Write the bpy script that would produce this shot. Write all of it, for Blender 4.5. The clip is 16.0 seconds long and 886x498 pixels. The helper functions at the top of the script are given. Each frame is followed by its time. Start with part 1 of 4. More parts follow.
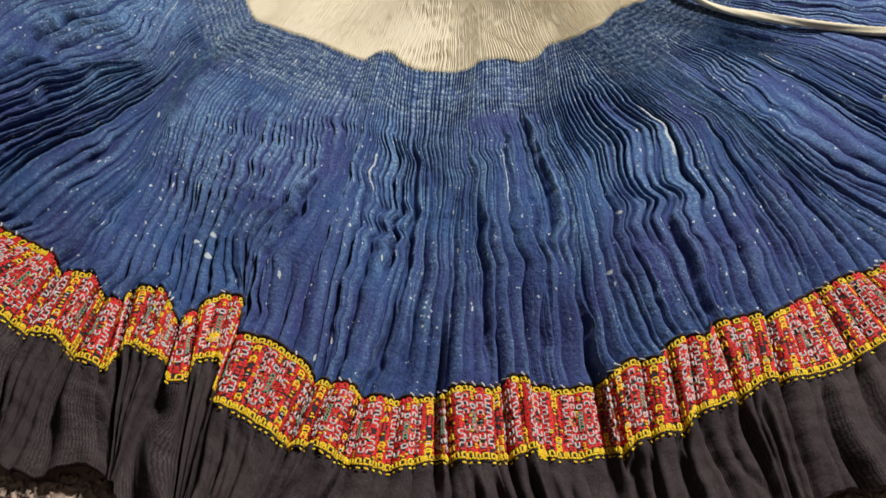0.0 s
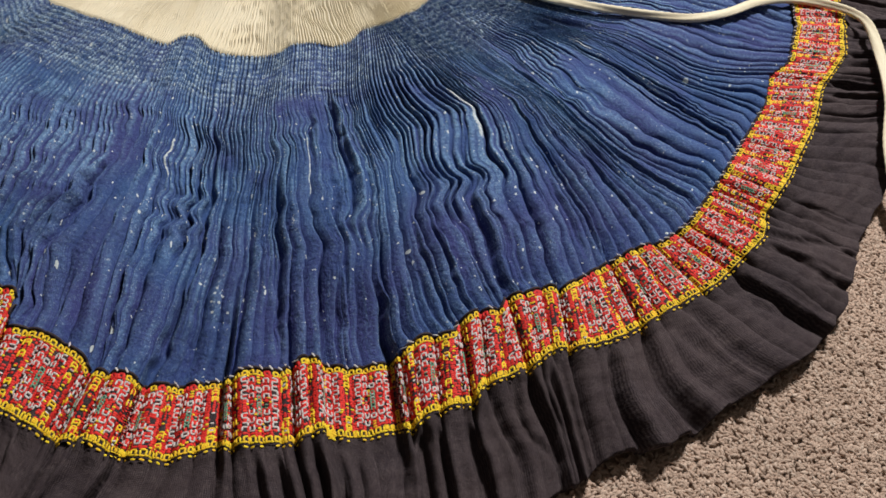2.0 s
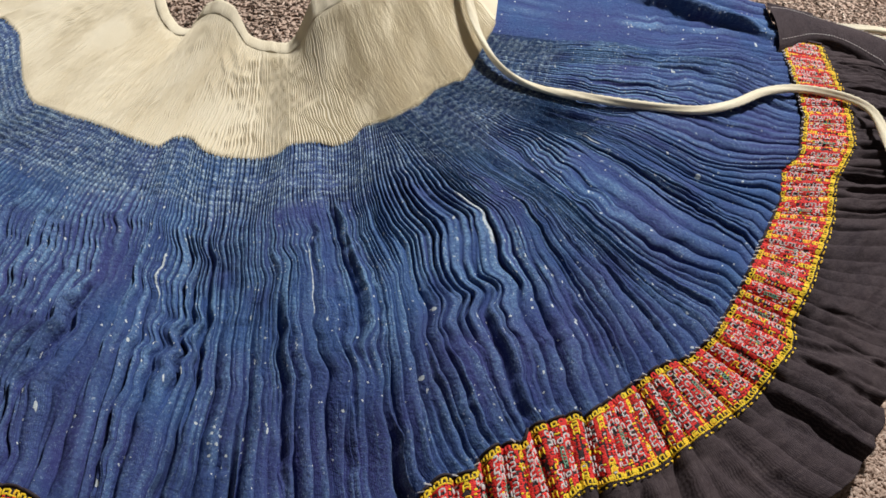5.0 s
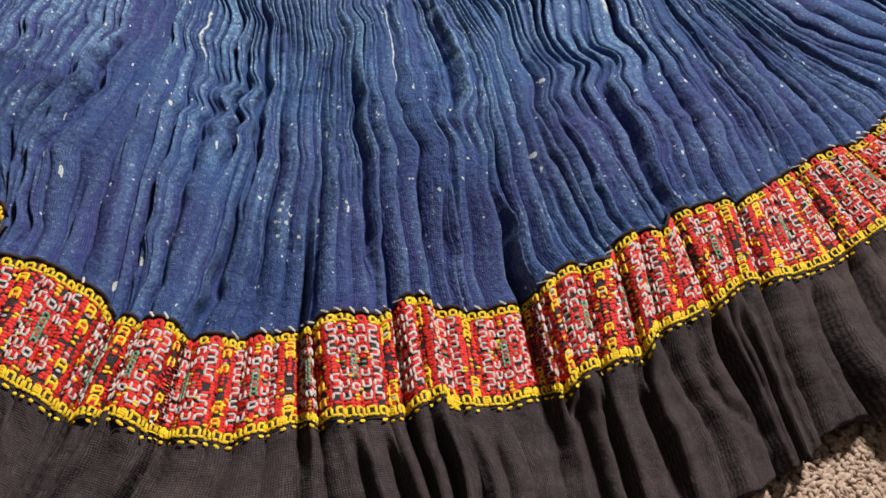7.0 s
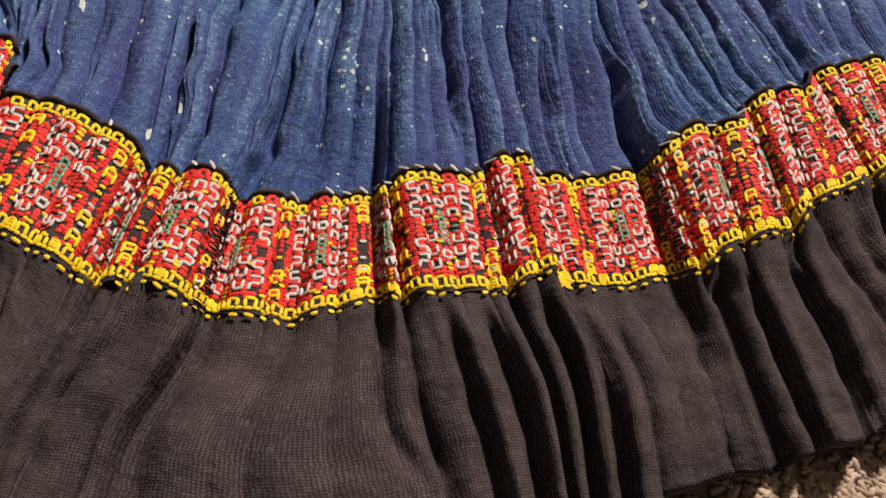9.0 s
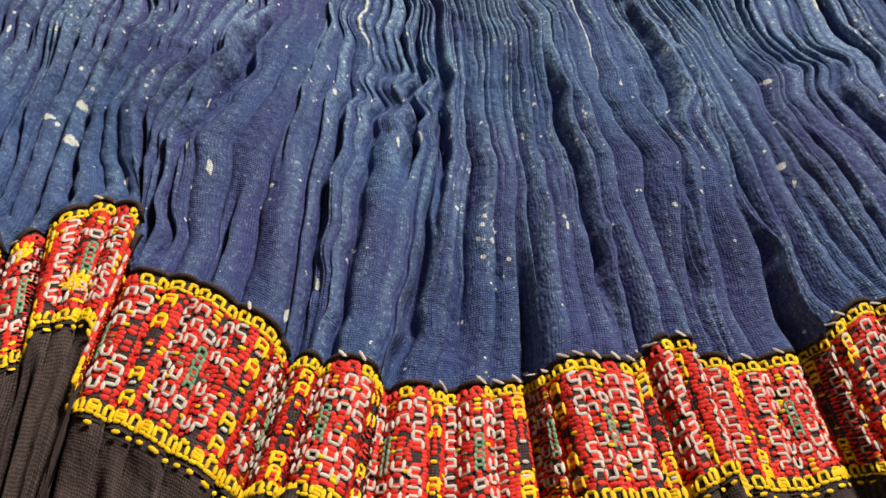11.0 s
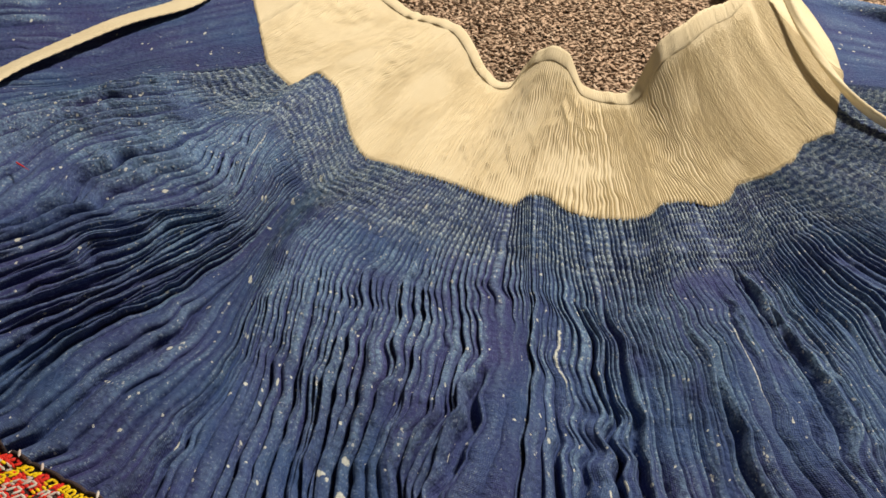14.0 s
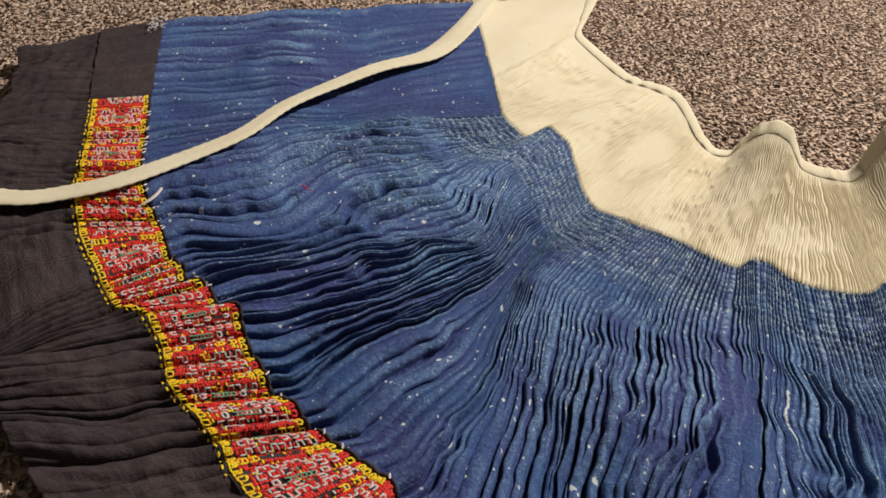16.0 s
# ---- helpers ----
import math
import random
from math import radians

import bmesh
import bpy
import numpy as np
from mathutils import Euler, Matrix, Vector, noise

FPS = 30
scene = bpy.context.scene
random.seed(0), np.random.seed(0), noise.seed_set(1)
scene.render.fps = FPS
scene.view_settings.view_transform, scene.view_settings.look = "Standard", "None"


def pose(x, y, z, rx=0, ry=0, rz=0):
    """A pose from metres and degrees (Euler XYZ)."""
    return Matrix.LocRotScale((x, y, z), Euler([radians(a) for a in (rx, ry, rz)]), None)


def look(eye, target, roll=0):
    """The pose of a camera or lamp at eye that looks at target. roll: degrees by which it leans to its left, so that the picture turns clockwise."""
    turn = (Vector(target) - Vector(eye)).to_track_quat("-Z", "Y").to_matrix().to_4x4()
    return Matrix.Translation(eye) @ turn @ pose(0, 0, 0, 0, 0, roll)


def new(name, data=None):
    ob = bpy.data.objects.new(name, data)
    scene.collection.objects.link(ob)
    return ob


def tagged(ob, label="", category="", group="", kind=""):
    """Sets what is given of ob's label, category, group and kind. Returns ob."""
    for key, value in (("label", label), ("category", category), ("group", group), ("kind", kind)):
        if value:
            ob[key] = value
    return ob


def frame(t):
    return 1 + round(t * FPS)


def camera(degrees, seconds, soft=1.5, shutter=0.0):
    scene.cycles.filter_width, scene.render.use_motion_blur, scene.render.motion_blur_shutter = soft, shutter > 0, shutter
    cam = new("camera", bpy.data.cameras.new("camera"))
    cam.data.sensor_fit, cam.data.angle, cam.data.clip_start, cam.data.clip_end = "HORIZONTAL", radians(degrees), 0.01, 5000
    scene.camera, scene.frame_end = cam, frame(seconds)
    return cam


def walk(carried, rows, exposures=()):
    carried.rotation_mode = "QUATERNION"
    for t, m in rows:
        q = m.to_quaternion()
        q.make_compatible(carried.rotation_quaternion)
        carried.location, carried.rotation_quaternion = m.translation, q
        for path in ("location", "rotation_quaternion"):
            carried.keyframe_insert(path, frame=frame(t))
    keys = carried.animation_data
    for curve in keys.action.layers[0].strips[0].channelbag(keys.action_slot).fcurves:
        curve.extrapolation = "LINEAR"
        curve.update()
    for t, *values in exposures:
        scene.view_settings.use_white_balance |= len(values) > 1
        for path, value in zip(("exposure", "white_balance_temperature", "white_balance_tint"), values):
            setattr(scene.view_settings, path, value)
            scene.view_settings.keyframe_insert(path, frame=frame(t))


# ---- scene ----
cam = camera(59.0, 16.0, soft=1.65)
METRES, EYE, TILT, LEAN, TURN = 0.75, 0.475, -53.4, -5.3, 0.0
ROWS = [
    (0.0, 0.0, 0.0, 0.0, 0.0, 0.0, -0.0),
    (0.5, 0.0196, -0.0021, -0.019, -0.65, -0.81, 0.09),
    (1.0, 0.0435, -0.0015, -0.0317, -1.48, -0.98, 0.01),
    (1.5, 0.0756, 0.0017, -0.0311, -4.08, -0.63, 0.48),
    (2.0, 0.1022, -0.0033, -0.0186, -7.07, -0.2, 1.85),
    (2.5, 0.1103, -0.0129, 0.0013, -8.6, 1.57, 2.84),
    (3.0, 0.1084, -0.025, 0.0158, -9.2, 3.79, 3.14),
    (5.5, 0.0636, 0.0902, 0.035, -8.8, 2.83, 2.15),
    (6.0, 0.052, 0.1323, 0.0042, -8.26, 0.22, 2.4),
    (6.5, 0.0395, 0.1696, -0.0244, -7.56, -2.16, 2.49),
    (7.0, 0.0301, 0.2031, -0.0552, -6.61, -3.3, 2.63),
    (7.5, 0.0202, 0.2272, -0.0859, -5.65, -4.19, 2.74),
    (8.0, 0.0166, 0.2515, -0.1083, -4.98, -5.12, 2.77),
    (10.5, -0.0613, 0.3333, -0.1028, -5.58, -0.68, 2.45),
    (11.0, -0.0759, 0.3342, -0.0761, -5.48, 1.41, 1.62),
    (11.5, -0.0838, 0.3307, -0.039, -5.13, 3.13, 1.47),
    (12.0, -0.0879, 0.3177, 0.0, -4.71, 5.75, 1.55),
    (12.5, -0.1014, 0.3054, 0.0183, -4.22, 7.68, 1.64),
    (13.0, -0.1112, 0.2944, 0.0295, -3.72, 9.03, 1.65),
    (13.5, -0.1452, 0.267, 0.0427, -2.53, 10.38, 1.55),
    (14.0, -0.166, 0.2485, 0.0437, -0.65, 11.7, 0.83),
    (14.5, -0.1945, 0.2265, 0.0398, 1.68, 12.81, -1.04),
    (15.0, -0.2164, 0.2127, 0.0339, 3.95, 13.34, -2.95),
    (15.5, -0.2381, 0.1954, 0.0299, 5.73, 14.07, -4.98),
    (16.0, -0.2634, 0.179, 0.0197, 6.56, 14.54, -7.35),
]
walk(cam, [(t, pose(0, 0, EYE, TILT, LEAN, TURN) @ pose(METRES * x, METRES * y, METRES * z, 90 + pitch, roll, yaw)) for t, x, y, z, yaw, pitch, roll in ROWS],
     exposures=[(0.0, -0.30, 5900, 10), (3.0, -0.37, 5900, 10), (5.5, -0.36, 5750, 10), (7.0, -0.04, 6050, 10), (8.2, 0.08, 6450, 10), (10.5, 0.16, 6950, 10), (11.5, -0.02, 7250, 10), (12.5, -0.24, 7700, 10), (13.5, -0.3, 7600, 10), (15.0, -0.32, 6750, 10), (16.0, -0.35, 6350, 10)])

# ---- light: one warm ceiling lamp in a closed room ----
world = bpy.data.worlds.new("world")
scene.world = world
world.use_nodes = True
world.node_tree.nodes["Background"].inputs[0].default_value = (0.9, 0.85, 0.8, 1)
world.node_tree.nodes["Background"].inputs[1].default_value = 0.0
lamp_data = bpy.data.lights.new("ceiling_lamp", "AREA")
lamp_data.shape, lamp_data.size = "DISK", 0.36
lamp_data.energy, lamp_data.color = 157.0, (1.0, 0.93, 0.83)
lamp = new("ceiling_lamp", lamp_data)
lamp.matrix_world = look((1.10, 1.95, 2.05), (0.0, 0.45, 0.0))
tagged(lamp, "warm round room lamp lighting the carpet", "lamp")


# ---- materials ----
class Nodes:
    """Short hand for a node material."""

    def __init__(self, name):
        self.mat = bpy.data.materials.new(name)
        self.mat.use_nodes = True
        self.tree = self.mat.node_tree
        self.bsdf = self.tree.nodes["Principled BSDF"]

    def add(self, kind, values=None, **props):
        n = self.tree.nodes.new(kind)
        if "operation" in props:
            n.operation = props["operation"]
        if "use_clamp" in props:
            n.use_clamp = props["use_clamp"]
        if "data_type" in props:
            n.data_type, n.blend_type = props["data_type"], props["blend_type"]
        if "uv_map" in props:
            n.uv_map = props["uv_map"]
        if "attribute_name" in props:
            n.attribute_name = props["attribute_name"]
        if "bands_direction" in props:
            n.bands_direction = props["bands_direction"]
        for k, v in (values or {}).items():
            self.put(n.inputs[k], v)
        return n

    def put(self, socket, v):
        if hasattr(v, "is_output"):
            self.tree.links.new(v, socket)
        else:
            socket.default_value = v

    def set(self, **values):
        for k, v in values.items():
            self.put(self.bsdf.inputs[k.replace("_", " ")], v)

    def math(self, op, a, b=0.0, clamp=False):
        n = self.add("ShaderNodeMath", operation=op, use_clamp=clamp)
        self.put(n.inputs[0], a), self.put(n.inputs[1], b)
        return n.outputs[0]

    def ramp(self, fac, *stops):
        n = self.add("ShaderNodeValToRGB")
        e = n.color_ramp.elements
        while len(e) < len(stops):
            e.new(0.5)
        for el, (p, c) in zip(e, stops):
            el.position, el.color = p, (*c, 1) if len(c) == 3 else c
        self.put(n.inputs[0], fac)
        return n.outputs[0]

    def mix(self, fac, a, b, blend="MIX"):
        n = self.add("ShaderNodeMix", data_type="RGBA", blend_type=blend)
        self.put(n.inputs[0], fac)
        for s, v in ((n.inputs[6], a), (n.inputs[7], b)):
            self.put(s, (*v, 1) if isinstance(v, tuple) and len(v) == 3 else v)
        return n.outputs[2]

    def noise(self, vec, scale, detail=3.0, rough=0.6, out=0):
        n = self.add("ShaderNodeTexNoise", {"Scale": scale, "Detail": detail, "Roughness": rough})
        if vec is not None:
            self.put(n.inputs["Vector"], vec)
        return n.outputs[out]

    def mapped(self, vec, scale):
        return self.add("ShaderNodeMapping", {"Vector": vec, "Scale": scale}).outputs[0]

    def bump(self, height, strength, distance):
        return self.add("ShaderNodeBump", {"Height": height, "Strength": strength, "Distance": distance}).outputs[0]


def grey(v):
    return (v, v, v)


def weave_height(m, uv, pitch):
    """Plain weave: two crossed sets of threads, broken up by noise."""
    wob = m.noise(uv, 60.0, 2.0, out=1)
    vec = m.mix(0.0012, uv, wob, "ADD")
    a = m.add("ShaderNodeTexWave", {"Vector": vec, "Scale": 0.314 / pitch, "Distortion": 4.5, "Detail": 3.0}, bands_direction="X").outputs[1]
    b = m.add("ShaderNodeTexWave", {"Vector": vec, "Scale": 0.314 / pitch * 0.9, "Distortion": 4.5, "Detail": 3.0}, bands_direction="Y").outputs[1]
    return m.math("MULTIPLY", m.math("ADD", a, b), 0.5)


def flecks(m, uv, cell, keep, size):
    """Sparse irregular specks: about `keep` of the cells hold one."""
    dis = m.mix(0.004, uv, m.noise(uv, 260.0, 2.0, out=1), "ADD")
    v = m.add("ShaderNodeTexVoronoi", {"Vector": dis, "Scale": 1.0 / cell, "Randomness": 1.0})
    r = m.add("ShaderNodeSeparateColor", {0: v.outputs["Color"]})
    on = m.math("LESS_THAN", r.outputs[0], keep)
    rad = m.math("MULTIPLY", m.math("ADD", r.outputs[1], 0.35), size)
    near = m.math("LESS_THAN", v.outputs["Distance"], rad)
    return m.math("MULTIPLY", on, near)


def indigo_cloth():
    m = Nodes("indigo_hemp")
    uv = m.add("ShaderNodeUVMap", uv_map="cloth").outputs[0]
    pos = m.add("ShaderNodeTexCoord").outputs["Object"]
    weave = weave_height(m, uv, 0.00085)
    big = m.noise(uv, 9.0, 3.0)
    streak = m.noise(m.mapped(uv, (170.0, 9.0, 1.0)), 1.0, 4.0)
    base = m.ramp(big, (0.36, (0.035, 0.039, 0.142)), (0.50, (0.031, 0.046, 0.154)), (0.64, (0.029, 0.064, 0.182)))
    base = m.mix(m.ramp(streak, (0.48, grey(0.0)), (0.78, grey(0.35))), base, (0.055, 0.115, 0.250))
    wear_light = m.add("ShaderNodeAttribute", attribute_name="wear_light").outputs["Fac"]
    # paler blue on crests: rubbed dye plus ridge highlights put into the colour
    rub_light = m.math("MULTIPLY", wear_light, m.ramp(m.noise(pos, 420.0, 3.0), (0.32, grey(0.10)), (0.66, grey(0.85))))
    base = m.mix(rub_light, base, (0.175, 0.305, 0.470))
    base = m.mix(m.math("MULTIPLY", m.ramp(weave, (0.2, grey(1.0)), (0.65, grey(0.0))), 0.10), base, (0.008, 0.011, 0.036))
    pips = m.math("MULTIPLY", m.ramp(weave, (0.58, grey(0.0)), (0.80, grey(1.0))), m.ramp(m.noise(pos, 330.0, 3.0), (0.42, grey(0.0)), (0.66, grey(0.55))))
    base = m.mix(pips, base, (0.130, 0.200, 0.370))
    dash = m.add("ShaderNodeAttribute", attribute_name="dash").outputs["Fac"]
    rows = m.math("MULTIPLY", dash, m.ramp(m.noise(pos, 640.0, 3.0), (0.43, grey(0.0)), (0.57, grey(1.0))))
    base = m.mix(rows, base, (0.42, 0.52, 0.58))
    # pale broken fibres, most of them along the rubbed and highlighted crests
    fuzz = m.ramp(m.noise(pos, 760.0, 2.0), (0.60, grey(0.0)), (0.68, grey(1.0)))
    base = m.mix(m.math("MULTIPLY", fuzz, m.math("ADD", m.math("MULTIPLY", wear_light, 0.80), 0.14)), base, (0.36, 0.46, 0.56))
    rubbed = m.math("MULTIPLY", flecks(m, pos, 0.0026, 0.30, 0.24), m.ramp(wear_light, (0.25, grey(0.0)), (0.6, grey(1.0))))
    white = m.math("ADD", flecks(m, pos, 0.0070, 0.20, 0.13), flecks(m, pos, 0.0042, 0.06, 0.21), True)
    white = m.math("ADD", white, flecks(m, m.mapped(pos, (1.0, 0.35, 1.0)), 0.0050, 0.05, 0.18), True)
    white = m.math("ADD", white, m.math("MULTIPLY", rubbed, 0.75), True)
    bleach = m.add("ShaderNodeAttribute", attribute_name="bleach").outputs["Fac"]
    ragged = m.ramp(m.math("ADD", bleach, m.math("MULTIPLY", m.noise(pos, 650.0, 3.0), 0.7)), (0.78, grey(0.0)), (0.88, grey(1.0)))
    base = m.mix(m.math("MULTIPLY", m.math("MAXIMUM", white, ragged), 0.85), base, (0.58, 0.62, 0.60))
    m.set(Base_Color=base, Roughness=0.85, Normal=m.bump(m.math("ADD", m.math("MULTIPLY", weave, 0.16), m.noise(pos, 320.0, 4.0)), 0.9, 0.0017))
    m.bsdf.inputs["Specular IOR Level"].default_value = 0.15
    return m.mat


def cream_cloth(name="cream_cotton", tone=(0.66, 0.585, 0.430), dark=(0.57, 0.485, 0.325)):
    m = Nodes(name)
    uv = m.add("ShaderNodeUVMap", uv_map="cloth").outputs[0]
    weave = weave_height(m, uv, 0.0006)
    base = m.mix(m.ramp(m.noise(uv, 14.0, 5.0), (0.40, grey(0.0)), (0.72, grey(0.7))), tone, dark)
    base = m.mix(m.ramp(m.noise(uv, 60.0, 4.0), (0.66, grey(0.0)), (0.76, grey(0.35))), base, (0.36, 0.27, 0.14))
    m.set(Base_Color=base, Roughness=0.85, Normal=m.bump(weave, 0.35, 0.0004))
    m.bsdf.inputs["Specular IOR Level"].default_value = 0.2
    return m.mat


def black_cloth():
    m = Nodes("black_hemp")
    uv = m.add("ShaderNodeUVMap", uv_map="cloth").outputs[0]
    weave = weave_height(m, uv, 0.0009)
    slub = m.noise(m.mapped(uv, (900.0, 220.0, 1.0)), 1.0, 3.0)
    big = m.noise(uv, 14.0, 4.0)
    base = m.ramp(big, (0.35, (0.025, 0.0175, 0.021)), (0.7, (0.051, 0.036, 0.0370)))
    base = m.mix(m.ramp(slub, (0.52, grey(0.0)), (0.70, grey(0.6))), base, (0.085, 0.064, 0.060))
    base = m.mix(m.math("MULTIPLY", m.ramp(weave, (0.2, grey(1.0)), (0.6, grey(0.0))), 0.32), base, (0.006, 0.005, 0.006))
    tops = m.math("MULTIPLY", m.ramp(weave, (0.55, grey(0.0)), (0.82, grey(1.0))), m.ramp(m.noise(uv, 90.0, 4.0), (0.32, grey(0.1)), (0.66, grey(0.7))))
    base = m.mix(tops, base, (0.108, 0.089, 0.088))
    base = m.mix(flecks(m, uv, 0.016, 0.05, 0.05), base, (0.28, 0.26, 0.22))
    m.set(Base_Color=base, Roughness=0.9, Normal=m.bump(m.math("ADD", m.math("MULTIPLY", weave, 0.10), m.noise(uv, 210.0, 4.0)), 0.8, 0.0014))
    m.bsdf.inputs["Specular IOR Level"].default_value = 0.12
    return m.mat


def thread(name, a, b):
    m = Nodes(name)
    r = m.add("ShaderNodeNewGeometry").outputs["Random Per Island"]
    pos = m.add("ShaderNodeTexCoord").outputs["Object"]
    base = m.mix(r, a, b)
    base = m.mix(m.ramp(m.noise(pos, 2200.0, 2.0), (0.4, grey(0.0)), (0.7, grey(0.35))), base, tuple(c * 0.45 for c in b))
    m.set(Base_Color=base, Roughness=0.7, Normal=m.bump(m.noise(pos, 3000.0, 2.0), 0.4, 0.0003))
    m.bsdf.inputs["Specular IOR Level"].default_value = 0.3
    return m.mat


def carpet_material(tufts):
    m = Nodes("carpet_pile" if tufts else "carpet_backing")
    pos = m.add("ShaderNodeTexCoord").outputs["Object"]
    if tufts:
        r = m.add("ShaderNodeNewGeometry").outputs["Random Per Island"]
    else:
        r = m.noise(pos, 260.0, 2.0)
    base = m.ramp(r, (0.0, (0.38, 0.272, 0.208)), (0.3, (0.43, 0.313, 0.241)), (0.7, (0.46, 0.343, 0.268)), (0.93, (0.50, 0.385, 0.303)), (1.0, (0.57, 0.455, 0.368)))
    base = m.mix(m.ramp(m.noise(pos, 5.0, 2.0), (0.35, grey(0.0)), (0.7, grey(0.25))), base, (0.19, 0.145, 0.11))
    m.set(Base_Color=base, Roughness=0.95, Normal=m.bump(m.noise(pos, 1500.0, 2.0), 0.5, 0.0006))
    m.bsdf.inputs["Specular IOR Level"].default_value = 0.1
    return m.mat


# Dark tone holds down light bounced from walls and ceiling out of view.
def plaster():
    m = Nodes("unseen_wall_dark")
    pos = m.add("ShaderNodeTexCoord").outputs["Object"]
    m.set(Base_Color=m.mix(m.noise(pos, 3.0), (0.15, 0.143, 0.135), (0.18, 0.17, 0.16)), Roughness=0.9, Normal=m.bump(m.noise(pos, 120.0), 0.2, 0.002))
    return m.mat


INDIGO, CREAM, BLACK, PLASTER = indigo_cloth(), cream_cloth(), black_cloth(), plaster()
TIE = cream_cloth("cream_tape", (0.64, 0.575, 0.425), (0.54, 0.455, 0.30))
PILE, BACKING = carpet_material(True), carpet_material(False)
RED = thread("red_thread", (0.74, 0.032, 0.019), (0.56, 0.018, 0.015))
YELLOW = thread("yellow_thread", (0.80, 0.60, 0.012), (0.80, 0.46, 0.010))
WHITE = thread("white_thread", (0.62, 0.59, 0.56), (0.50, 0.42, 0.40))
GREEN = thread("green_thread", (0.10, 0.24, 0.14), (0.22, 0.36, 0.26))


# ---- tools for building ----
def part(name, verts, faces, material, parent=None, label="", uv=None, smooth=True, attrs=None):
    """One mesh object from arrays of vertices and of faces (all quads or all triangles)."""
    me = bpy.data.meshes.new(name)
    verts, faces = np.asarray(verts, np.float32), np.asarray(faces, np.int32)
    n, k = faces.shape
    me.vertices.add(len(verts)), me.loops.add(n * k), me.polygons.add(n)
    me.vertices.foreach_set("co", verts.ravel())
    me.loops.foreach_set("vertex_index", faces.ravel())
    me.polygons.foreach_set("loop_start", np.arange(0, n * k, k, dtype=np.int32))
    me.polygons.foreach_set("use_smooth", np.full(n, smooth))
    if uv is not None:
        layer = me.uv_layers.new(name="cloth")
        layer.data.foreach_set("uv", np.asarray(uv, np.float32)[faces.ravel()].ravel())
    for key, values in (attrs or {}).items():
        a = me.attributes.new(key, "FLOAT", "POINT")
        a.data.foreach_set("value", np.asarray(values, np.float32).ravel())
    me.update()
    me.validate()
    me.materials.append(material)
    ob = new(name, me)
    ob.parent = parent
    if label:
        tagged(ob, label)
    return ob


def grid_faces(rows, cols, wrap=False):
    i = np.arange(rows * cols).reshape(rows, cols)
    if wrap:
        i = np.hstack([i, i[:, :1]])
    return np.stack([i[:-1, :-1], i[:-1, 1:], i[1:, 1:], i[1:, :-1]], -1).reshape(-1, 4)


def box(name, lo, hi, material, label, category):
    bm = bmesh.new()
    bmesh.ops.create_cube(bm, size=1.0, matrix=Matrix.Translation([(a + b) / 2 for a, b in zip(lo, hi)]) @ Matrix.Diagonal([b - a for a, b in zip(lo, hi)] + [1]))
    me = bpy.data.meshes.new(name)
    bm.to_mesh(me), bm.free()
    me.materials.append(material)
    return tagged(new(name, me), label, category, kind="structure")


def smooth(a, b, x):
    t = np.clip((x - a) / (b - a), 0, 1)
    return t * t * (3 - 2 * t)


def pchip(x, xs, ys):
    """Smooth interpolation that does not overshoot."""
    xs, ys = np.asarray(xs, float), np.asarray(ys, float)
    h, d = np.diff(xs), np.diff(ys) / np.diff(xs)
    s = np.zeros(len(xs))
    same = d[:-1] * d[1:] > 0
    w1, w2 = 2 * h[1:] + h[:-1], h[1:] + 2 * h[:-1]
    s[1:-1][same] = ((w1 + w2)[same]) / (w1[same] / d[:-1][same] + w2[same] / d[1:][same])
    s[0], s[-1] = d[0], d[-1]
    i = np.clip(np.searchsorted(xs, x) - 1, 0, len(xs) - 2)
    t = (x - xs[i]) / h[i]
    return (ys[i] * (1 + 2 * t) * (1 - t) ** 2 + s[i] * h[i] * t * (1 - t) ** 2 + ys[i + 1] * t * t * (3 - 2 * t) - s[i + 1] * h[i] * t * t * (1 - t))


def arcs(p):
    return np.r_[0, np.cumsum(np.linalg.norm(np.diff(np.asarray(p), axis=0), axis=1))]


class Outline:
    """A line of the plan, followed by its length, with its corners slightly rounded."""

    def __init__(self, pts, soft):
        p = np.asarray(pts, float)
        s = arcs(p)
        self.length, self.s = s[-1], np.linspace(0, s[-1], 4000)
        k = np.exp(-0.5 * (np.arange(-200, 201) * (s[-1] / 4000) / soft) ** 2)
        k /= k.sum()
        self.xy = [np.convolve(np.pad(np.interp(self.s, s, p[:, j]), 200, "reflect", reflect_type="odd"), k, "valid") for j in (0, 1)]

    def __call__(self, s):
        return np.stack([np.interp(s, self.s, c) for c in self.xy], -1)


def ripple(seed, n, fx, fy):
    """A smooth random field over (x, y), about -1 to 1."""
    r = np.random.RandomState(seed)
    a, b, c, g = r.uniform(-fx, fx, n), r.uniform(-fy, fy, n), r.uniform(0, 6.28, n), r.uniform(0.5, 1, n)

    def f(x, y):
        out = 0.0
        for i in range(n):
            out = out + g[i] * np.sin(a[i] * x + b[i] * y + c[i])
        return out / (0.55 * n ** 0.5 * 1.4)
    return f


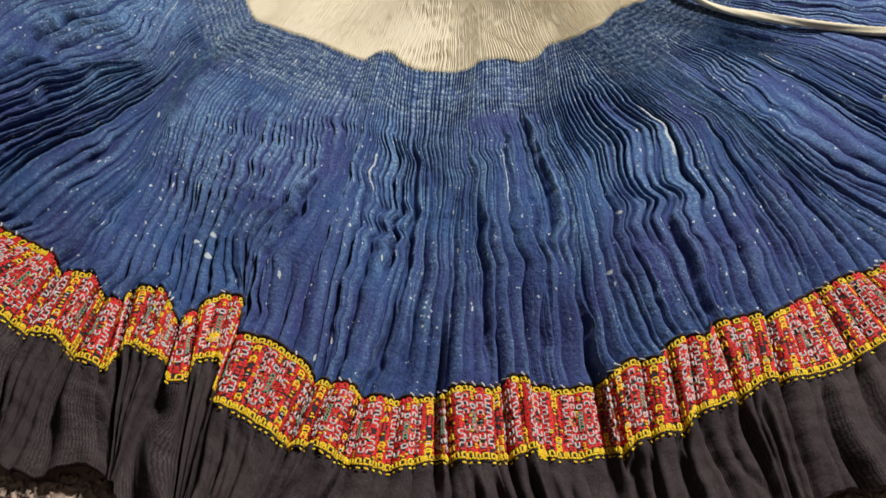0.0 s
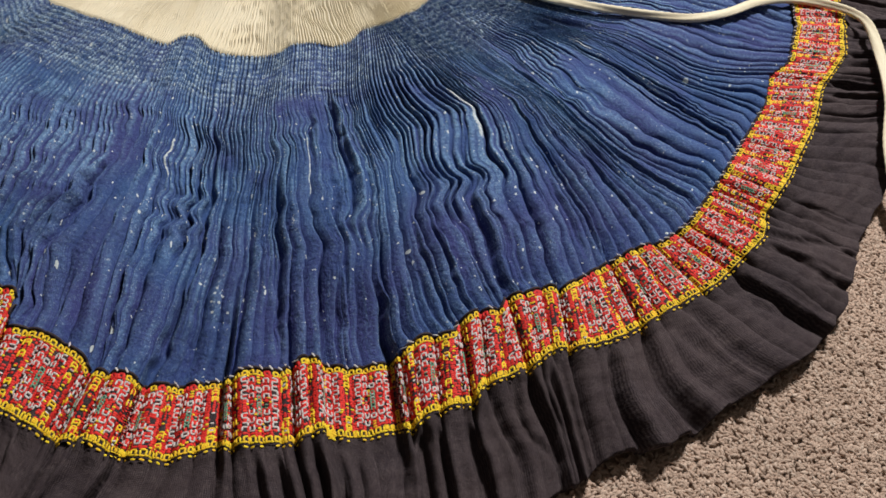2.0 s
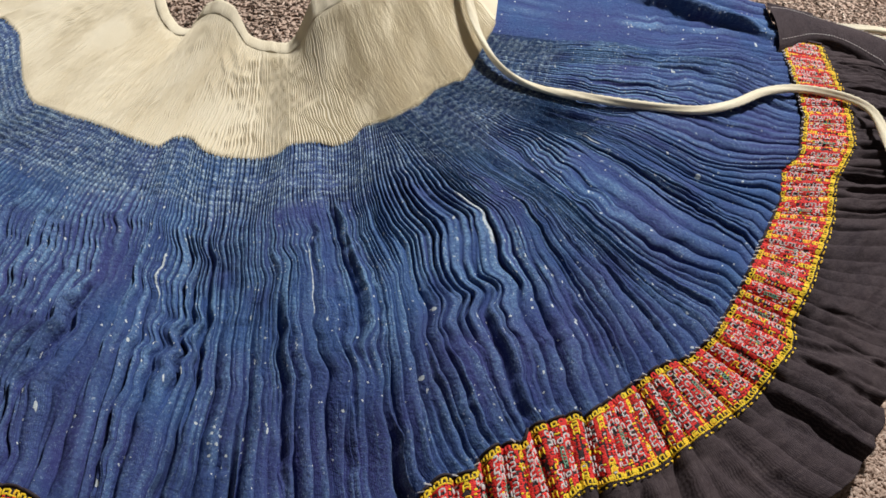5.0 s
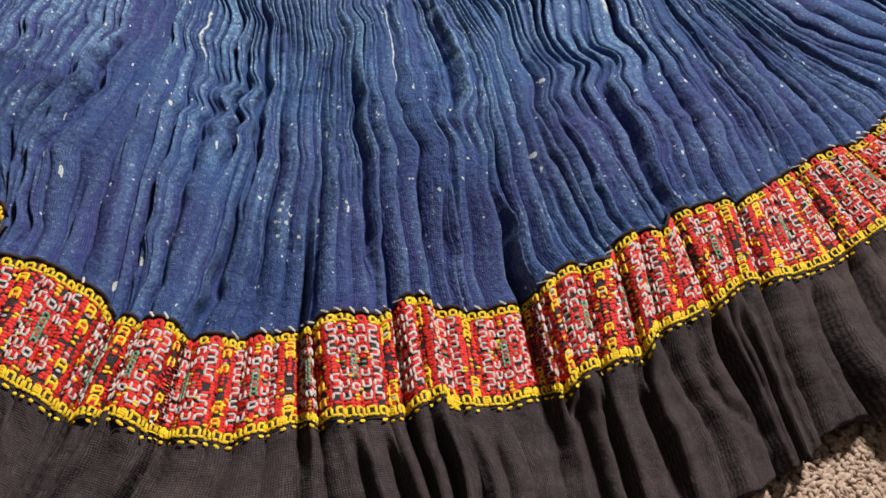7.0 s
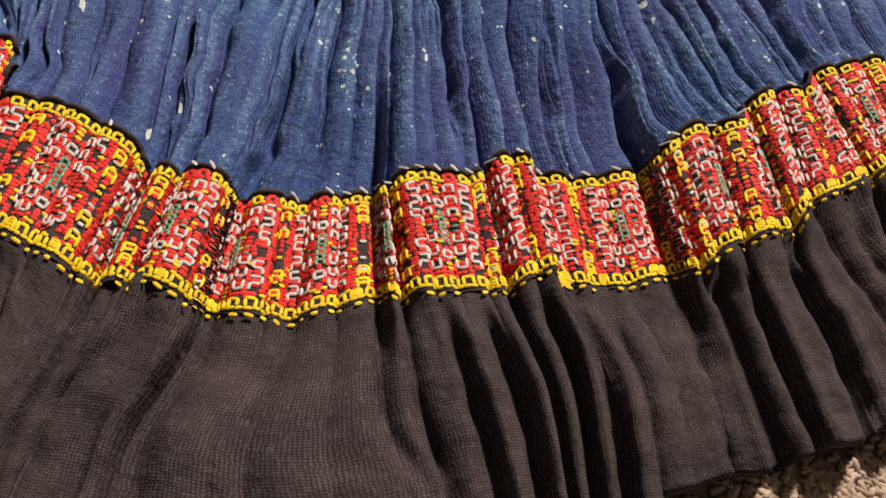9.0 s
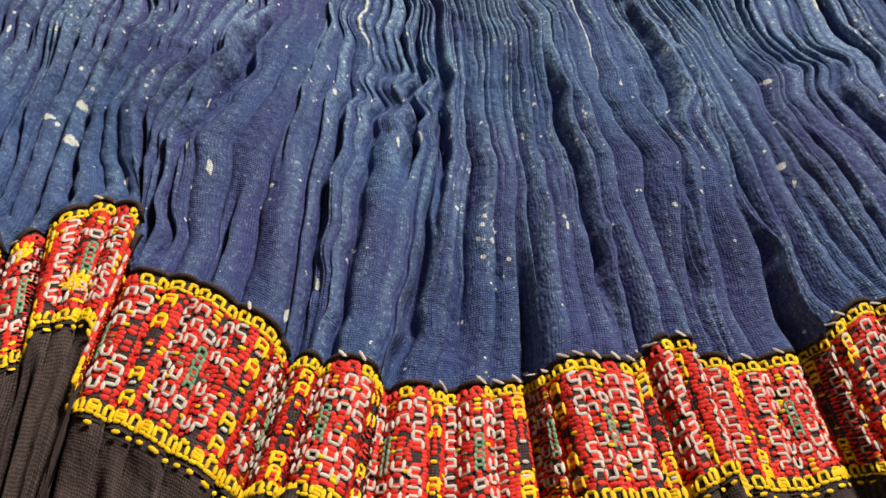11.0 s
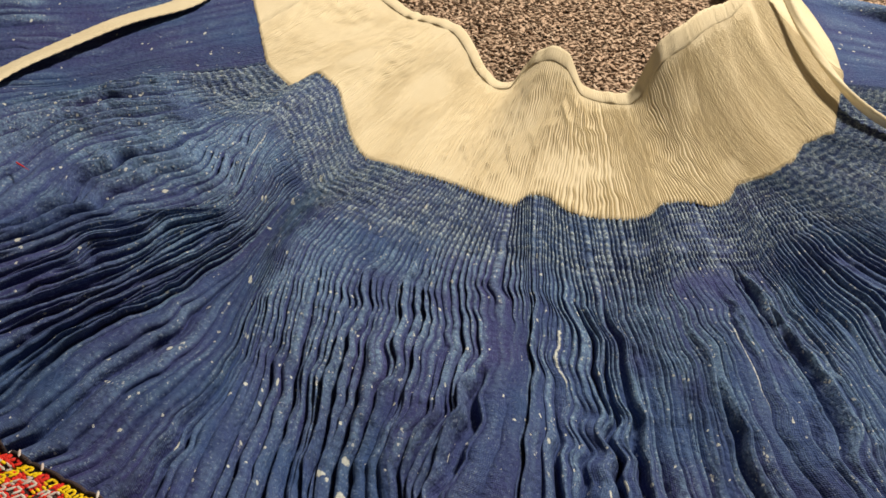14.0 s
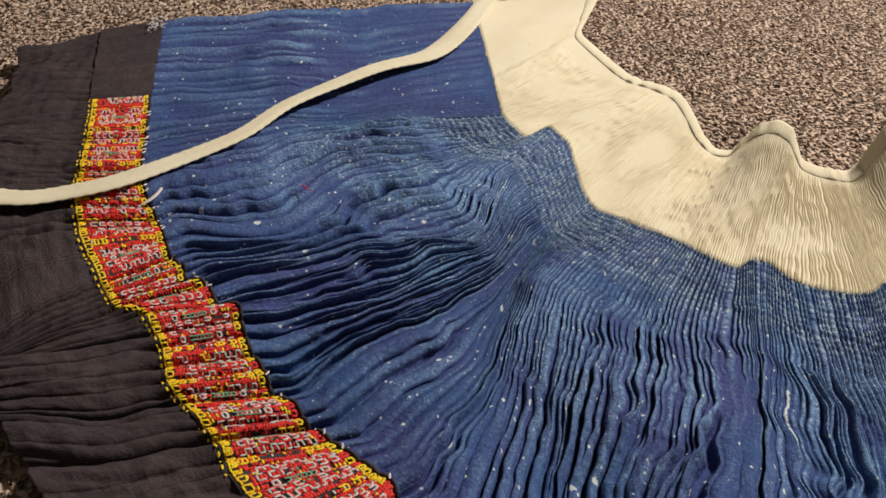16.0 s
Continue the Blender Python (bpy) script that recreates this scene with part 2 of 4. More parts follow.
# ---- the room ----
R0, R1 = (-1.9, -1.6), (2.1, 2.4)
floor = box("floor", (R0[0], R0[1], -0.10), (R1[0], R1[1], -0.006), BACKING, "beige and brown flecked cut-pile carpet", "carpet")
# ceiling and walls are added, never in view, and kept dark against bounce
box("ceiling", (R0[0], R0[1], 2.42), (R1[0], R1[1], 2.52), PLASTER, "unseen plain ceiling, toned dark to cut bounced light", "ceiling")
box("wall_west", (R0[0] - 0.1, R0[1], -0.10), (R0[0], R1[1], 2.52), PLASTER, "unseen plain wall, toned dark to cut bounced light", "wall")
box("wall_east", (R1[0], R0[1], -0.10), (R1[0] + 0.1, R1[1], 2.52), PLASTER, "unseen plain wall, toned dark to cut bounced light", "wall")
box("wall_south", (R0[0] - 0.1, R0[1] - 0.1, -0.10), (R1[0] + 0.1, R0[1], 2.52), PLASTER, "unseen plain wall, toned dark to cut bounced light", "wall")
box("wall_north", (R0[0] - 0.1, R1[1], -0.10), (R1[0] + 0.1, R1[1] + 0.1, 2.52), PLASTER, "unseen plain wall, toned dark to cut bounced light", "wall")

# ---- plan of the skirt, spread in a fan: waist seam, band edges and hem ----
A = [(-0.276, 0.962), (-0.244, 0.828), (-0.214, 0.713), (-0.190, 0.676), (-0.172, 0.700), (-0.154, 0.677), (-0.140, 0.616), (-0.130, 0.595), (-0.101,
    0.578), (-0.027, 0.547), (-0.015, 0.562), (-0.003, 0.562), (0.008, 0.546), (0.026, 0.540), (0.051, 0.539), (0.066, 0.545), (0.077, 0.561), (0.098,
    0.567), (0.113, 0.563), (0.129, 0.571), (0.142, 0.593), (0.169, 0.600), (0.193, 0.620), (0.215, 0.653), (0.244, 0.665), (0.293, 0.765), (0.308,
    0.827), (0.316, 0.900), (0.318, 0.985)]
B_WEST = [(-0.569, 0.794), (-0.517, 0.653), (-0.469, 0.540), (-0.448, 0.509), (-0.421, 0.476), (-0.407, 0.455), (-0.395, 0.450), (-0.387, 0.435),
    (-0.376, 0.440), (-0.360, 0.420), (-0.347, 0.424), (-0.342, 0.412), (-0.329, 0.391), (-0.313, 0.375), (-0.305, 0.362), (-0.290, 0.357), (-0.278,
    0.344), (-0.226, 0.319), (-0.221, 0.308), (-0.196, 0.306), (-0.187, 0.291), (-0.172, 0.285), (-0.170, 0.297), (-0.151, 0.300), (-0.144, 0.292),
    (-0.134, 0.270), (-0.124, 0.284), (-0.107, 0.296), (-0.094, 0.292), (-0.093, 0.279), (-0.096, 0.265), (-0.086, 0.262), (-0.072, 0.260), (-0.044,
    0.241), (-0.041, 0.233), (-0.025, 0.231), (-0.013, 0.228), (-0.009, 0.222), (0.012, 0.222), (0.040, 0.224)]
B_MID = [(0.043, 0.230), (0.056, 0.235), (0.075, 0.232), (0.090, 0.244), (0.098, 0.243), (0.103, 0.237), (0.124, 0.234), (0.147, 0.237), (0.154,
    0.246), (0.169, 0.257), (0.193, 0.259), (0.197, 0.270), (0.213, 0.278), (0.229, 0.278), (0.234, 0.290), (0.253, 0.294), (0.270, 0.300), (0.275,
    0.296), (0.348, 0.339), (0.376, 0.347), (0.402, 0.365), (0.446, 0.413), (0.532, 0.519), (0.553, 0.563), (0.582, 0.583), (0.614, 0.643), (0.631,
    0.696), (0.666, 0.819), (0.675, 0.879)]
B = B_WEST + B_MID
C_WEST = [(-0.613, 0.756), (-0.501, 0.501), (-0.471, 0.456), (-0.418, 0.400), (-0.402, 0.404), (-0.377, 0.379), (-0.365, 0.356), (-0.320, 0.323),
    (-0.309, 0.308), (-0.296, 0.297), (-0.230, 0.258), (-0.208, 0.255), (-0.196, 0.243), (-0.170, 0.232), (-0.168, 0.245), (-0.161, 0.253), (-0.134,
    0.242), (-0.134, 0.226), (-0.122, 0.226), (-0.118, 0.243), (-0.104, 0.246), (-0.100, 0.240), (-0.104, 0.214), (-0.085, 0.207), (-0.052, 0.186),
    (-0.038, 0.187), (-0.013, 0.174), (0.011, 0.172), (0.048, 0.182), (0.080, 0.182), (0.102, 0.192), (0.109, 0.185), (0.130, 0.184), (0.160, 0.191),
    (0.166, 0.198), (0.188, 0.205), (0.201, 0.206), (0.207, 0.218), (0.243, 0.231), (0.262, 0.245)]
C_MID = [(0.287, 0.248), (0.316, 0.256), (0.413, 0.308), (0.472, 0.356), (0.482, 0.381), (0.519, 0.421), (0.578, 0.497), (0.607, 0.548), (0.661,
    0.607), (0.689, 0.681), (0.718, 0.813), (0.735, 0.869)]
C = C_WEST + C_MID
H = [(-0.671, 0.705), (-0.628, 0.622), (-0.631, 0.611), (-0.600, 0.540), (-0.550, 0.455), (-0.437, 0.313), (-0.340, 0.235), (-0.219, 0.171), (-0.198,
    0.166), (-0.173, 0.176), (-0.156, 0.166), (-0.130, 0.135), (-0.090, 0.113), (-0.040, 0.098), (0.020, 0.088), (0.080, 0.095), (0.129, 0.112),
    (0.219, 0.129), (0.220, 0.135), (0.267, 0.154), (0.294, 0.172), (0.330, 0.174), (0.471, 0.246), (0.518, 0.286), (0.564, 0.355), (0.620, 0.415),
    (0.689, 0.518), (0.758, 0.575), (0.770, 0.625), (0.769, 0.666), (0.801, 0.725), (0.804, 0.761), (0.841, 0.822), (0.845, 0.835)]
T = [(-0.135, 1.000), (-0.154, 0.905), (-0.100, 0.828), (-0.070, 0.803), (-0.055, 0.788), (-0.046, 0.765), (-0.036, 0.730), (-0.024, 0.716), (-0.013,
    0.713), (-0.007, 0.708), (0.002, 0.705), (0.013, 0.705), (0.026, 0.703), (0.034, 0.698), (0.038, 0.690), (0.055, 0.686), (0.075, 0.685), (0.083,
    0.690), (0.088, 0.698), (0.097, 0.705), (0.112, 0.716), (0.132, 0.742), (0.157, 0.777), (0.185, 0.810), (0.215, 0.860), (0.240, 0.920), (0.250,
    0.985)]
TZ = [0.030, 0.018, 0.014, 0.020, 0.022, 0.020, 0.013, 0.009, 0.013, 0.030, 0.045, 0.051, 0.047, 0.035, 0.026, 0.024, 0.024, 0.030, 0.046, 0.062,
    0.068, 0.068, 0.062, 0.054, 0.048, 0.045, 0.045]
SA = [0.000, 0.214, 0.267, 0.314, 0.342, 0.396, 0.428, 0.452, 0.472, 0.509, 0.549, 0.566, 0.589, 0.619, 0.655, 0.694, 0.735, 0.780, 0.797, 0.826,
    0.859, 0.883, 0.903, 0.957, 1.001, 1.236]
SB = [0.000, 0.194, 0.277, 0.375, 0.422, 0.474, 0.544, 0.592, 0.666, 0.754, 0.849, 0.872, 0.908, 0.944, 0.989, 1.062, 1.110, 1.187, 1.262, 1.361,
    1.466, 1.540, 1.688, 1.792, 1.888, 2.015]
ST = [0.000, 0.100, 0.170, 0.205, 0.225, 0.250, 0.275, 0.300, 0.312, 0.340, 0.365, 0.375, 0.386, 0.400, 0.420, 0.440, 0.462, 0.490, 0.500, 0.530,
    0.570, 0.600, 0.630, 0.680, 0.720, 0.796]
P0 = [(-0.351, 0.923), (-0.290, 0.713), (-0.278, 0.672), (-0.234, 0.622), (-0.204, 0.613), (-0.184, 0.573), (-0.170, 0.544), (-0.166, 0.532), (-0.152,
    0.523), (-0.106, 0.496), (-0.056, 0.478), (-0.033, 0.477), (-0.017, 0.479), (0.013, 0.463), (0.046, 0.461), (0.080, 0.479), (0.120, 0.483),
    (0.155, 0.514), (0.206, 0.533), (0.239, 0.547), (0.268, 0.583), (0.302, 0.616), (0.328, 0.644), (0.359, 0.708), (0.378, 0.752), (0.417, 0.924)]
P1 = [(-0.424, 0.881), (-0.360, 0.680), (-0.347, 0.635), (-0.294, 0.566), (-0.229, 0.528), (-0.212, 0.499), (-0.199, 0.474), (-0.188, 0.461), (-0.169,
    0.451), (-0.122, 0.424), (-0.058, 0.406), (-0.039, 0.403), (-0.023, 0.397), (0.014, 0.383), (0.045, 0.382), (0.090, 0.401), (0.134, 0.401),
    (0.176, 0.434), (0.247, 0.464), (0.293, 0.487), (0.319, 0.516), (0.372, 0.574), (0.410, 0.619), (0.449, 0.713), (0.468, 0.759), (0.505, 0.922)]
P2 = [(-0.496, 0.838), (-0.428, 0.645), (-0.404, 0.583), (-0.338, 0.500), (-0.304, 0.492), (-0.270, 0.446), (-0.246, 0.415), (-0.211, 0.390), (-0.178,
    0.377), (-0.133, 0.352), (-0.080, 0.338), (-0.055, 0.331), (-0.032, 0.316), (0.007, 0.302), (0.040, 0.303), (0.093, 0.322), (0.137, 0.318),
    (0.187, 0.353), (0.261, 0.382), (0.330, 0.416), (0.371, 0.450), (0.433, 0.519), (0.486, 0.579), (0.538, 0.700), (0.558, 0.764), (0.593, 0.909)]
TB = [0.000, 0.150, 0.273, 0.353, 0.378, 0.422, 0.469, 0.498, 0.536, 0.569, 0.605, 0.640, 0.682, 0.709, 0.763, 0.775, 0.815, 0.842, 0.910, 0.945,
    1.002, 1.062, 1.125, 1.180, 1.227, 1.272, 1.324, 1.386, 1.455, 1.518, 1.619, 1.703, 1.770, 1.888, 2.015]
TC = [0.000, 0.138, 0.249, 0.333, 0.383, 0.410, 0.445, 0.470, 0.503, 0.536, 0.579, 0.655, 0.695, 0.735, 0.774, 0.804, 0.841, 0.868, 0.927, 0.966,
    1.032, 1.088, 1.150, 1.196, 1.247, 1.285, 1.346, 1.436, 1.525, 1.594, 1.719, 1.800, 1.873, 1.977, 2.101]
TH = [0.000, 0.127, 0.219, 0.304, 0.397, 0.415, 0.419, 0.436, 0.457, 0.493, 0.550, 0.700, 0.734, 0.796, 0.800, 0.851, 0.855, 0.859, 0.899, 0.943,
    1.030, 1.082, 1.140, 1.178, 1.235, 1.265, 1.340, 1.480, 1.597, 1.677, 1.843, 1.931, 2.003, 2.094, 2.192]
STEP = [0.378, 0.422, 0.469, 0.536, 0.569, 0.640, 0.682, 0.709, 0.763, 0.822, 0.842, 0.910, 0.945, 0.967, 1.002, 1.043, 1.070, 1.125, 1.180, 1.227,
    1.272, 1.327, 1.417, 1.482, 1.668, 1.827]
SPOTS = [(0.031, 0.297, 0.0019), (0.029, 0.279, 0.0019), (0.033, 0.286, 0.0019), (0.028, 0.287, 0.0019), (0.039, 0.279, 0.0019), (0.030, 0.293,
    0.0019), (0.035, 0.292, 0.0019), (0.181, 0.387, 0.0034), (0.290, 0.376, 0.0034), (0.165, 0.328, 0.0034), (-0.136, 0.340, 0.0034), (-0.124, 0.346,
    0.0034), (-0.125, 0.328, 0.0046), (-0.364, 0.502, 0.0046), (-0.337, 0.615, 0.0034), (-0.325, 0.487, 0.0034), (-0.331, 0.465, 0.0034), (-0.218,
    0.405, 0.0034), (-0.189, 0.530, 0.0034), (-0.252, 0.536, 0.0034), (-0.288, 0.563, 0.0034), (-0.292, 0.542, 0.0034), (-0.406, 0.505, 0.0034),
    (-0.445, 0.514, 0.0050), (-0.461, 0.655, 0.0026), (-0.449, 0.670, 0.0026), (-0.439, 0.663, 0.0026), (-0.449, 0.644, 0.0026), (-0.438, 0.647,
    0.0026), (-0.448, 0.654, 0.0026), (0.457, 0.548, 0.0046), (0.282, 0.423, 0.0026), (0.323, 0.444, 0.0026), (0.291, 0.380, 0.0026), (0.385, 0.569,
    0.0026), (0.294, 0.558, 0.0026), (0.299, 0.542, 0.0026)]
STREAKS = [(0.092, 0.398, 0.33, 0.60), (-0.013, 0.419, 0.33, 0.52), (0.242, 0.462, 0.30, 0.55), (-0.206, 0.552, 0.22, 0.42), (0.368, 0.585, 0.35,
    0.50)]
TIE_W = [(-0.26, 0.959), (-0.275, 0.865), (-0.297, 0.794), (-0.334, 0.759), (-0.369, 0.706), (-0.399, 0.654), (-0.412, 0.609), (-0.432, 0.576), (-0.454, 0.545), (-0.483, 0.51), (-0.508, 0.495), (-0.526, 0.483), (-0.558, 0.481)]
TIE_WZ = [0.021, 0.021, 0.021, 0.021, 0.021, 0.021, 0.021, 0.021, 0.021, 0.021, 0.019, 0.019, 0.019]
TIE_E = [(0.264, 0.887), (0.260, 0.810), (0.263, 0.742), (0.275, 0.691), (0.307, 0.656), (0.374, 0.643), (0.437, 0.638), (0.477, 0.636), (0.530,
    0.651), (0.584, 0.680), (0.633, 0.690), (0.680, 0.676), (0.700, 0.654), (0.688, 0.594), (0.664, 0.521), (0.628, 0.448), (0.618, 0.404), (0.612,
    0.364), (0.606, 0.352)]
TIE_EZ = [0.050, 0.040, 0.032, 0.026, 0.022, 0.022, 0.022, 0.022, 0.022, 0.022, 0.022, 0.026, 0.028, 0.028, 0.027, 0.024, 0.016, 0.006, 0.005]
FLAP_TOP = [(0.667, 0.872), (0.737, 0.856), (0.829, 0.809)]
FLAP_LOW = [(0.642, 0.764), (0.711, 0.797), (0.748, 0.777), (0.783, 0.747)]
SEAM, BAND_IN, BAND_OUT, HEM = Outline(A, 0.0035), Outline(B, 0.0022), Outline(C, 0.0022), Outline(H, 0.004)
TOP = Outline(T, 0.008)
LB = BAND_IN.length


def seam_xy(u):
    return SEAM(pchip(u, SB, SA))


def top_xyz(u):
    s = pchip(u, SB, ST)
    return np.concatenate([TOP(s), np.interp(s, TOP.s, pchip(TOP.s, arcs(T), TZ))[..., None]], -1)


def station(u, pts):
    return np.stack([pchip(u, SB, [p[j] for p in pts]) for j in (0, 1)], -1)


# band creases: the strong steps of the band and finer ones between
rs = np.random.RandomState(4)
creases, depth = [0.0], [0.0]
marks = STEP + [LB]
for s in marks:
    while s - creases[-1] > 0.017:
        creases.append(min(creases[-1] + rs.uniform(0.008, 0.019), s - 0.006))
        depth.append(rs.choice([0.0006, 0.002, 0.0055]) * rs.uniform(0.7, 1.2))
    creases.append(s)
    depth.append(0.0095 if s != LB else 0.0)
creases, depth = np.array(creases), np.array(depth)
depth[creases < 0.21] *= 0.25
depth[creases > 1.42] *= 0.5


def coarse(u):
    """Height of the broad folds that run from the body through the band to the hem."""
    i = np.clip(np.searchsorted(creases, u, side="right") - 1, 0, len(creases) - 2)
    w = creases[i + 1] - creases[i]
    f = (u - creases[i]) / w
    dip = depth[i] * np.exp(-(f * w / 0.0030) ** 1.2) + depth[i + 1] * np.exp(-((1 - f) * w / 0.0018) ** 1.2)
    dome = np.minimum(w * 0.16, 0.003) * np.sin(np.pi * np.clip(f, 0, 1)) ** 0.7
    return dome - dip + 0.0015 * (f - 0.5) * (depth[i] + depth[i + 1]) / 0.008


# folds of the black hem: place along the band, depth in mm
HEM_FOLDS = [(0.378, 3), (0.469, 4), (0.536, 4), (0.640, 4), (0.682, 6), (0.713, 9), (0.742, 6), (0.769, 11), (0.790, 7), (0.810, 5), (0.842, 5), (0.880, 4), (0.945, 7), (1.016, 5), (1.030, 6), (1.043, 5),
             (1.056, 8), (1.072, 6), (1.132, 12), (1.150, 7), (1.176, 9), (1.200, 6), (1.227, 10), (1.250, 6), (1.272, 9), (1.300, 7), (1.327, 10), (1.360, 6), (1.400, 8), (1.440, 4), (1.610, 5), (1.640, 6),
             (1.665, 12), (1.690, 7), (1.710, 6), (1.730, 8), (1.760, 6), (1.800, 7), (1.840, 5), (1.900, 4)]


def wide_folds(u):
    """Sharp gullies beside rolled lips, with flat cloth between, for the black hem."""
    out = 0.0016 * np.sin(u * 70 + 2 * np.sin(u * 23)) + 0.3 * coarse(u)
    for j, (at, mm) in enumerate(HEM_FOLDS):
        off = (u - at) * (1 if j % 3 else -1)
        big = mm * 0.001
        out = out - 1.1 * big * np.exp(-np.abs(off / (0.0012 + 0.26 * big)) ** 1.8) + 0.42 * big * np.exp(-((off - 0.0032 - 0.30 * big) / 0.0030) ** 2)
    return out


hills = ripple(11, 7, 22.0, 5.0)


def along_band(x, y):
    return BAND_IN.s[np.hypot(BAND_IN.xy[0] - x, BAND_IN.xy[1] - y).argmin()]


# stretches of the band that lie sunk between the folds
SUNK = [(along_band(-0.0095, 0.2255), along_band(0.0415, 0.227)), (along_band(0.1005, 0.240), along_band(0.1505, 0.2415))]


def recess(u):
    return sum(smooth(a - 0.002, a + 0.003, u) * (1 - smooth(b - 0.003, b + 0.002, u)) for a, b in SUNK)


def sunk_xy(xy, u, w):
    """Sunk cloth lies a little further in."""
    xy[..., 1] += 0.0050 * recess(u) * w
    return xy


def base_z(u, d):
    """Slow rise and fall of the cloth; d runs from the waist seam (0) to the hem (2)."""
    return 0.0142 + 0.0026 * hills(u, d) - 0.0100 * recess(u) * smooth(0.72, 0.98, d) * (1 - smooth(1.25, 1.7, d))


skirt = new("pleated_skirt")
tagged(skirt, "indigo pleated skirt with embroidered band and cream waist, spread on carpet", "skirt")


# body panel: fine gathers under the waist that open into broad folds
ROWS_BODY = 300
# flat stretches between the pleats: place round the skirt from and to, way down the cloth from and to
PANELS = [(10.25, 11.4, 0.36, 1.0), (5.9, 6.9, 0.36, 1.0), (6.95, 7.6, 0.5, 1.0), (2.6, 2.9, 0.62, 1.0), (3.5, 3.9, 0.50, 0.8), (12.2, 13.2, 0.72, 1.0), (14.85, 15.3, 0.45, 0.9), (15.55, 16.0, 0.7, 1.0),
          (11.4, 12.0, 0.62, 1.0), (8.0, 8.7, 0.66, 1.0), (16.2, 16.8, 0.45, 0.8), (20.0, 20.8, 0.6, 1.0), (21.2, 22.4, 0.55, 1.0), (0.0, 1.75, 0.0, 1.0), (23.9, 25.0, 0.0, 1.0)]
# the deepest single folds: place, from and to, depth in mm (negative: it rolls over the other way)
EAST_FOLDS = [(15.75, 0.22, 0.7, 8), (14.6, 0.48, 0.97, 9), (10.2, 0.52, 0.82, -11), (10.0, 0.56, 0.8, -9), (9.8, 0.58, 0.84, -7), (11.5, 0.3, 0.8, 5), (12.7, 0.3, 0.72, 5), (13.1, 0.45, 0.82, -5), (15.4,
    0.78, 1.0, 6), (16.2, 0.8, 1.0, -6), (16.8, 0.7, 1.0, 5), (17.6, 0.6, 1.0, 6), (18.6, 0.4, 1.0, 5), (19.75, 0.35, 1.0, 6), (21.0, 0.4, 1.0, 4), (12.1, 0.6, 1.0, -4), (11.05, 0.86, 1.0, 5)]
WEST_FOLDS = [(9.5, 0.32, 0.66, 5), (5.65, 0.42, 1.0, 8), (5.1, 0.45, 0.96, 8), (4.7, 0.5, 0.9, -6), (4.4, 0.42, 1.0, 8), (3.1, 0.38, 0.9, 8), (3.25, 0.35, 0.8, 7), (2.95, 0.3, 0.75, 7), (2.45, 0.2, 0.85,
    8), (2.3, 0.22, 0.8, 7), (2.15, 0.25, 0.75, 7), (2.0, 0.2, 0.7, 5), (1.85, 0.3, 0.7, 4), (5.35, 0.4, 0.9, 7), (4.2, 0.3, 0.8, 6), (7.45, 0.5, 0.96, 7), (8.9, 0.5, 0.86, -7)]


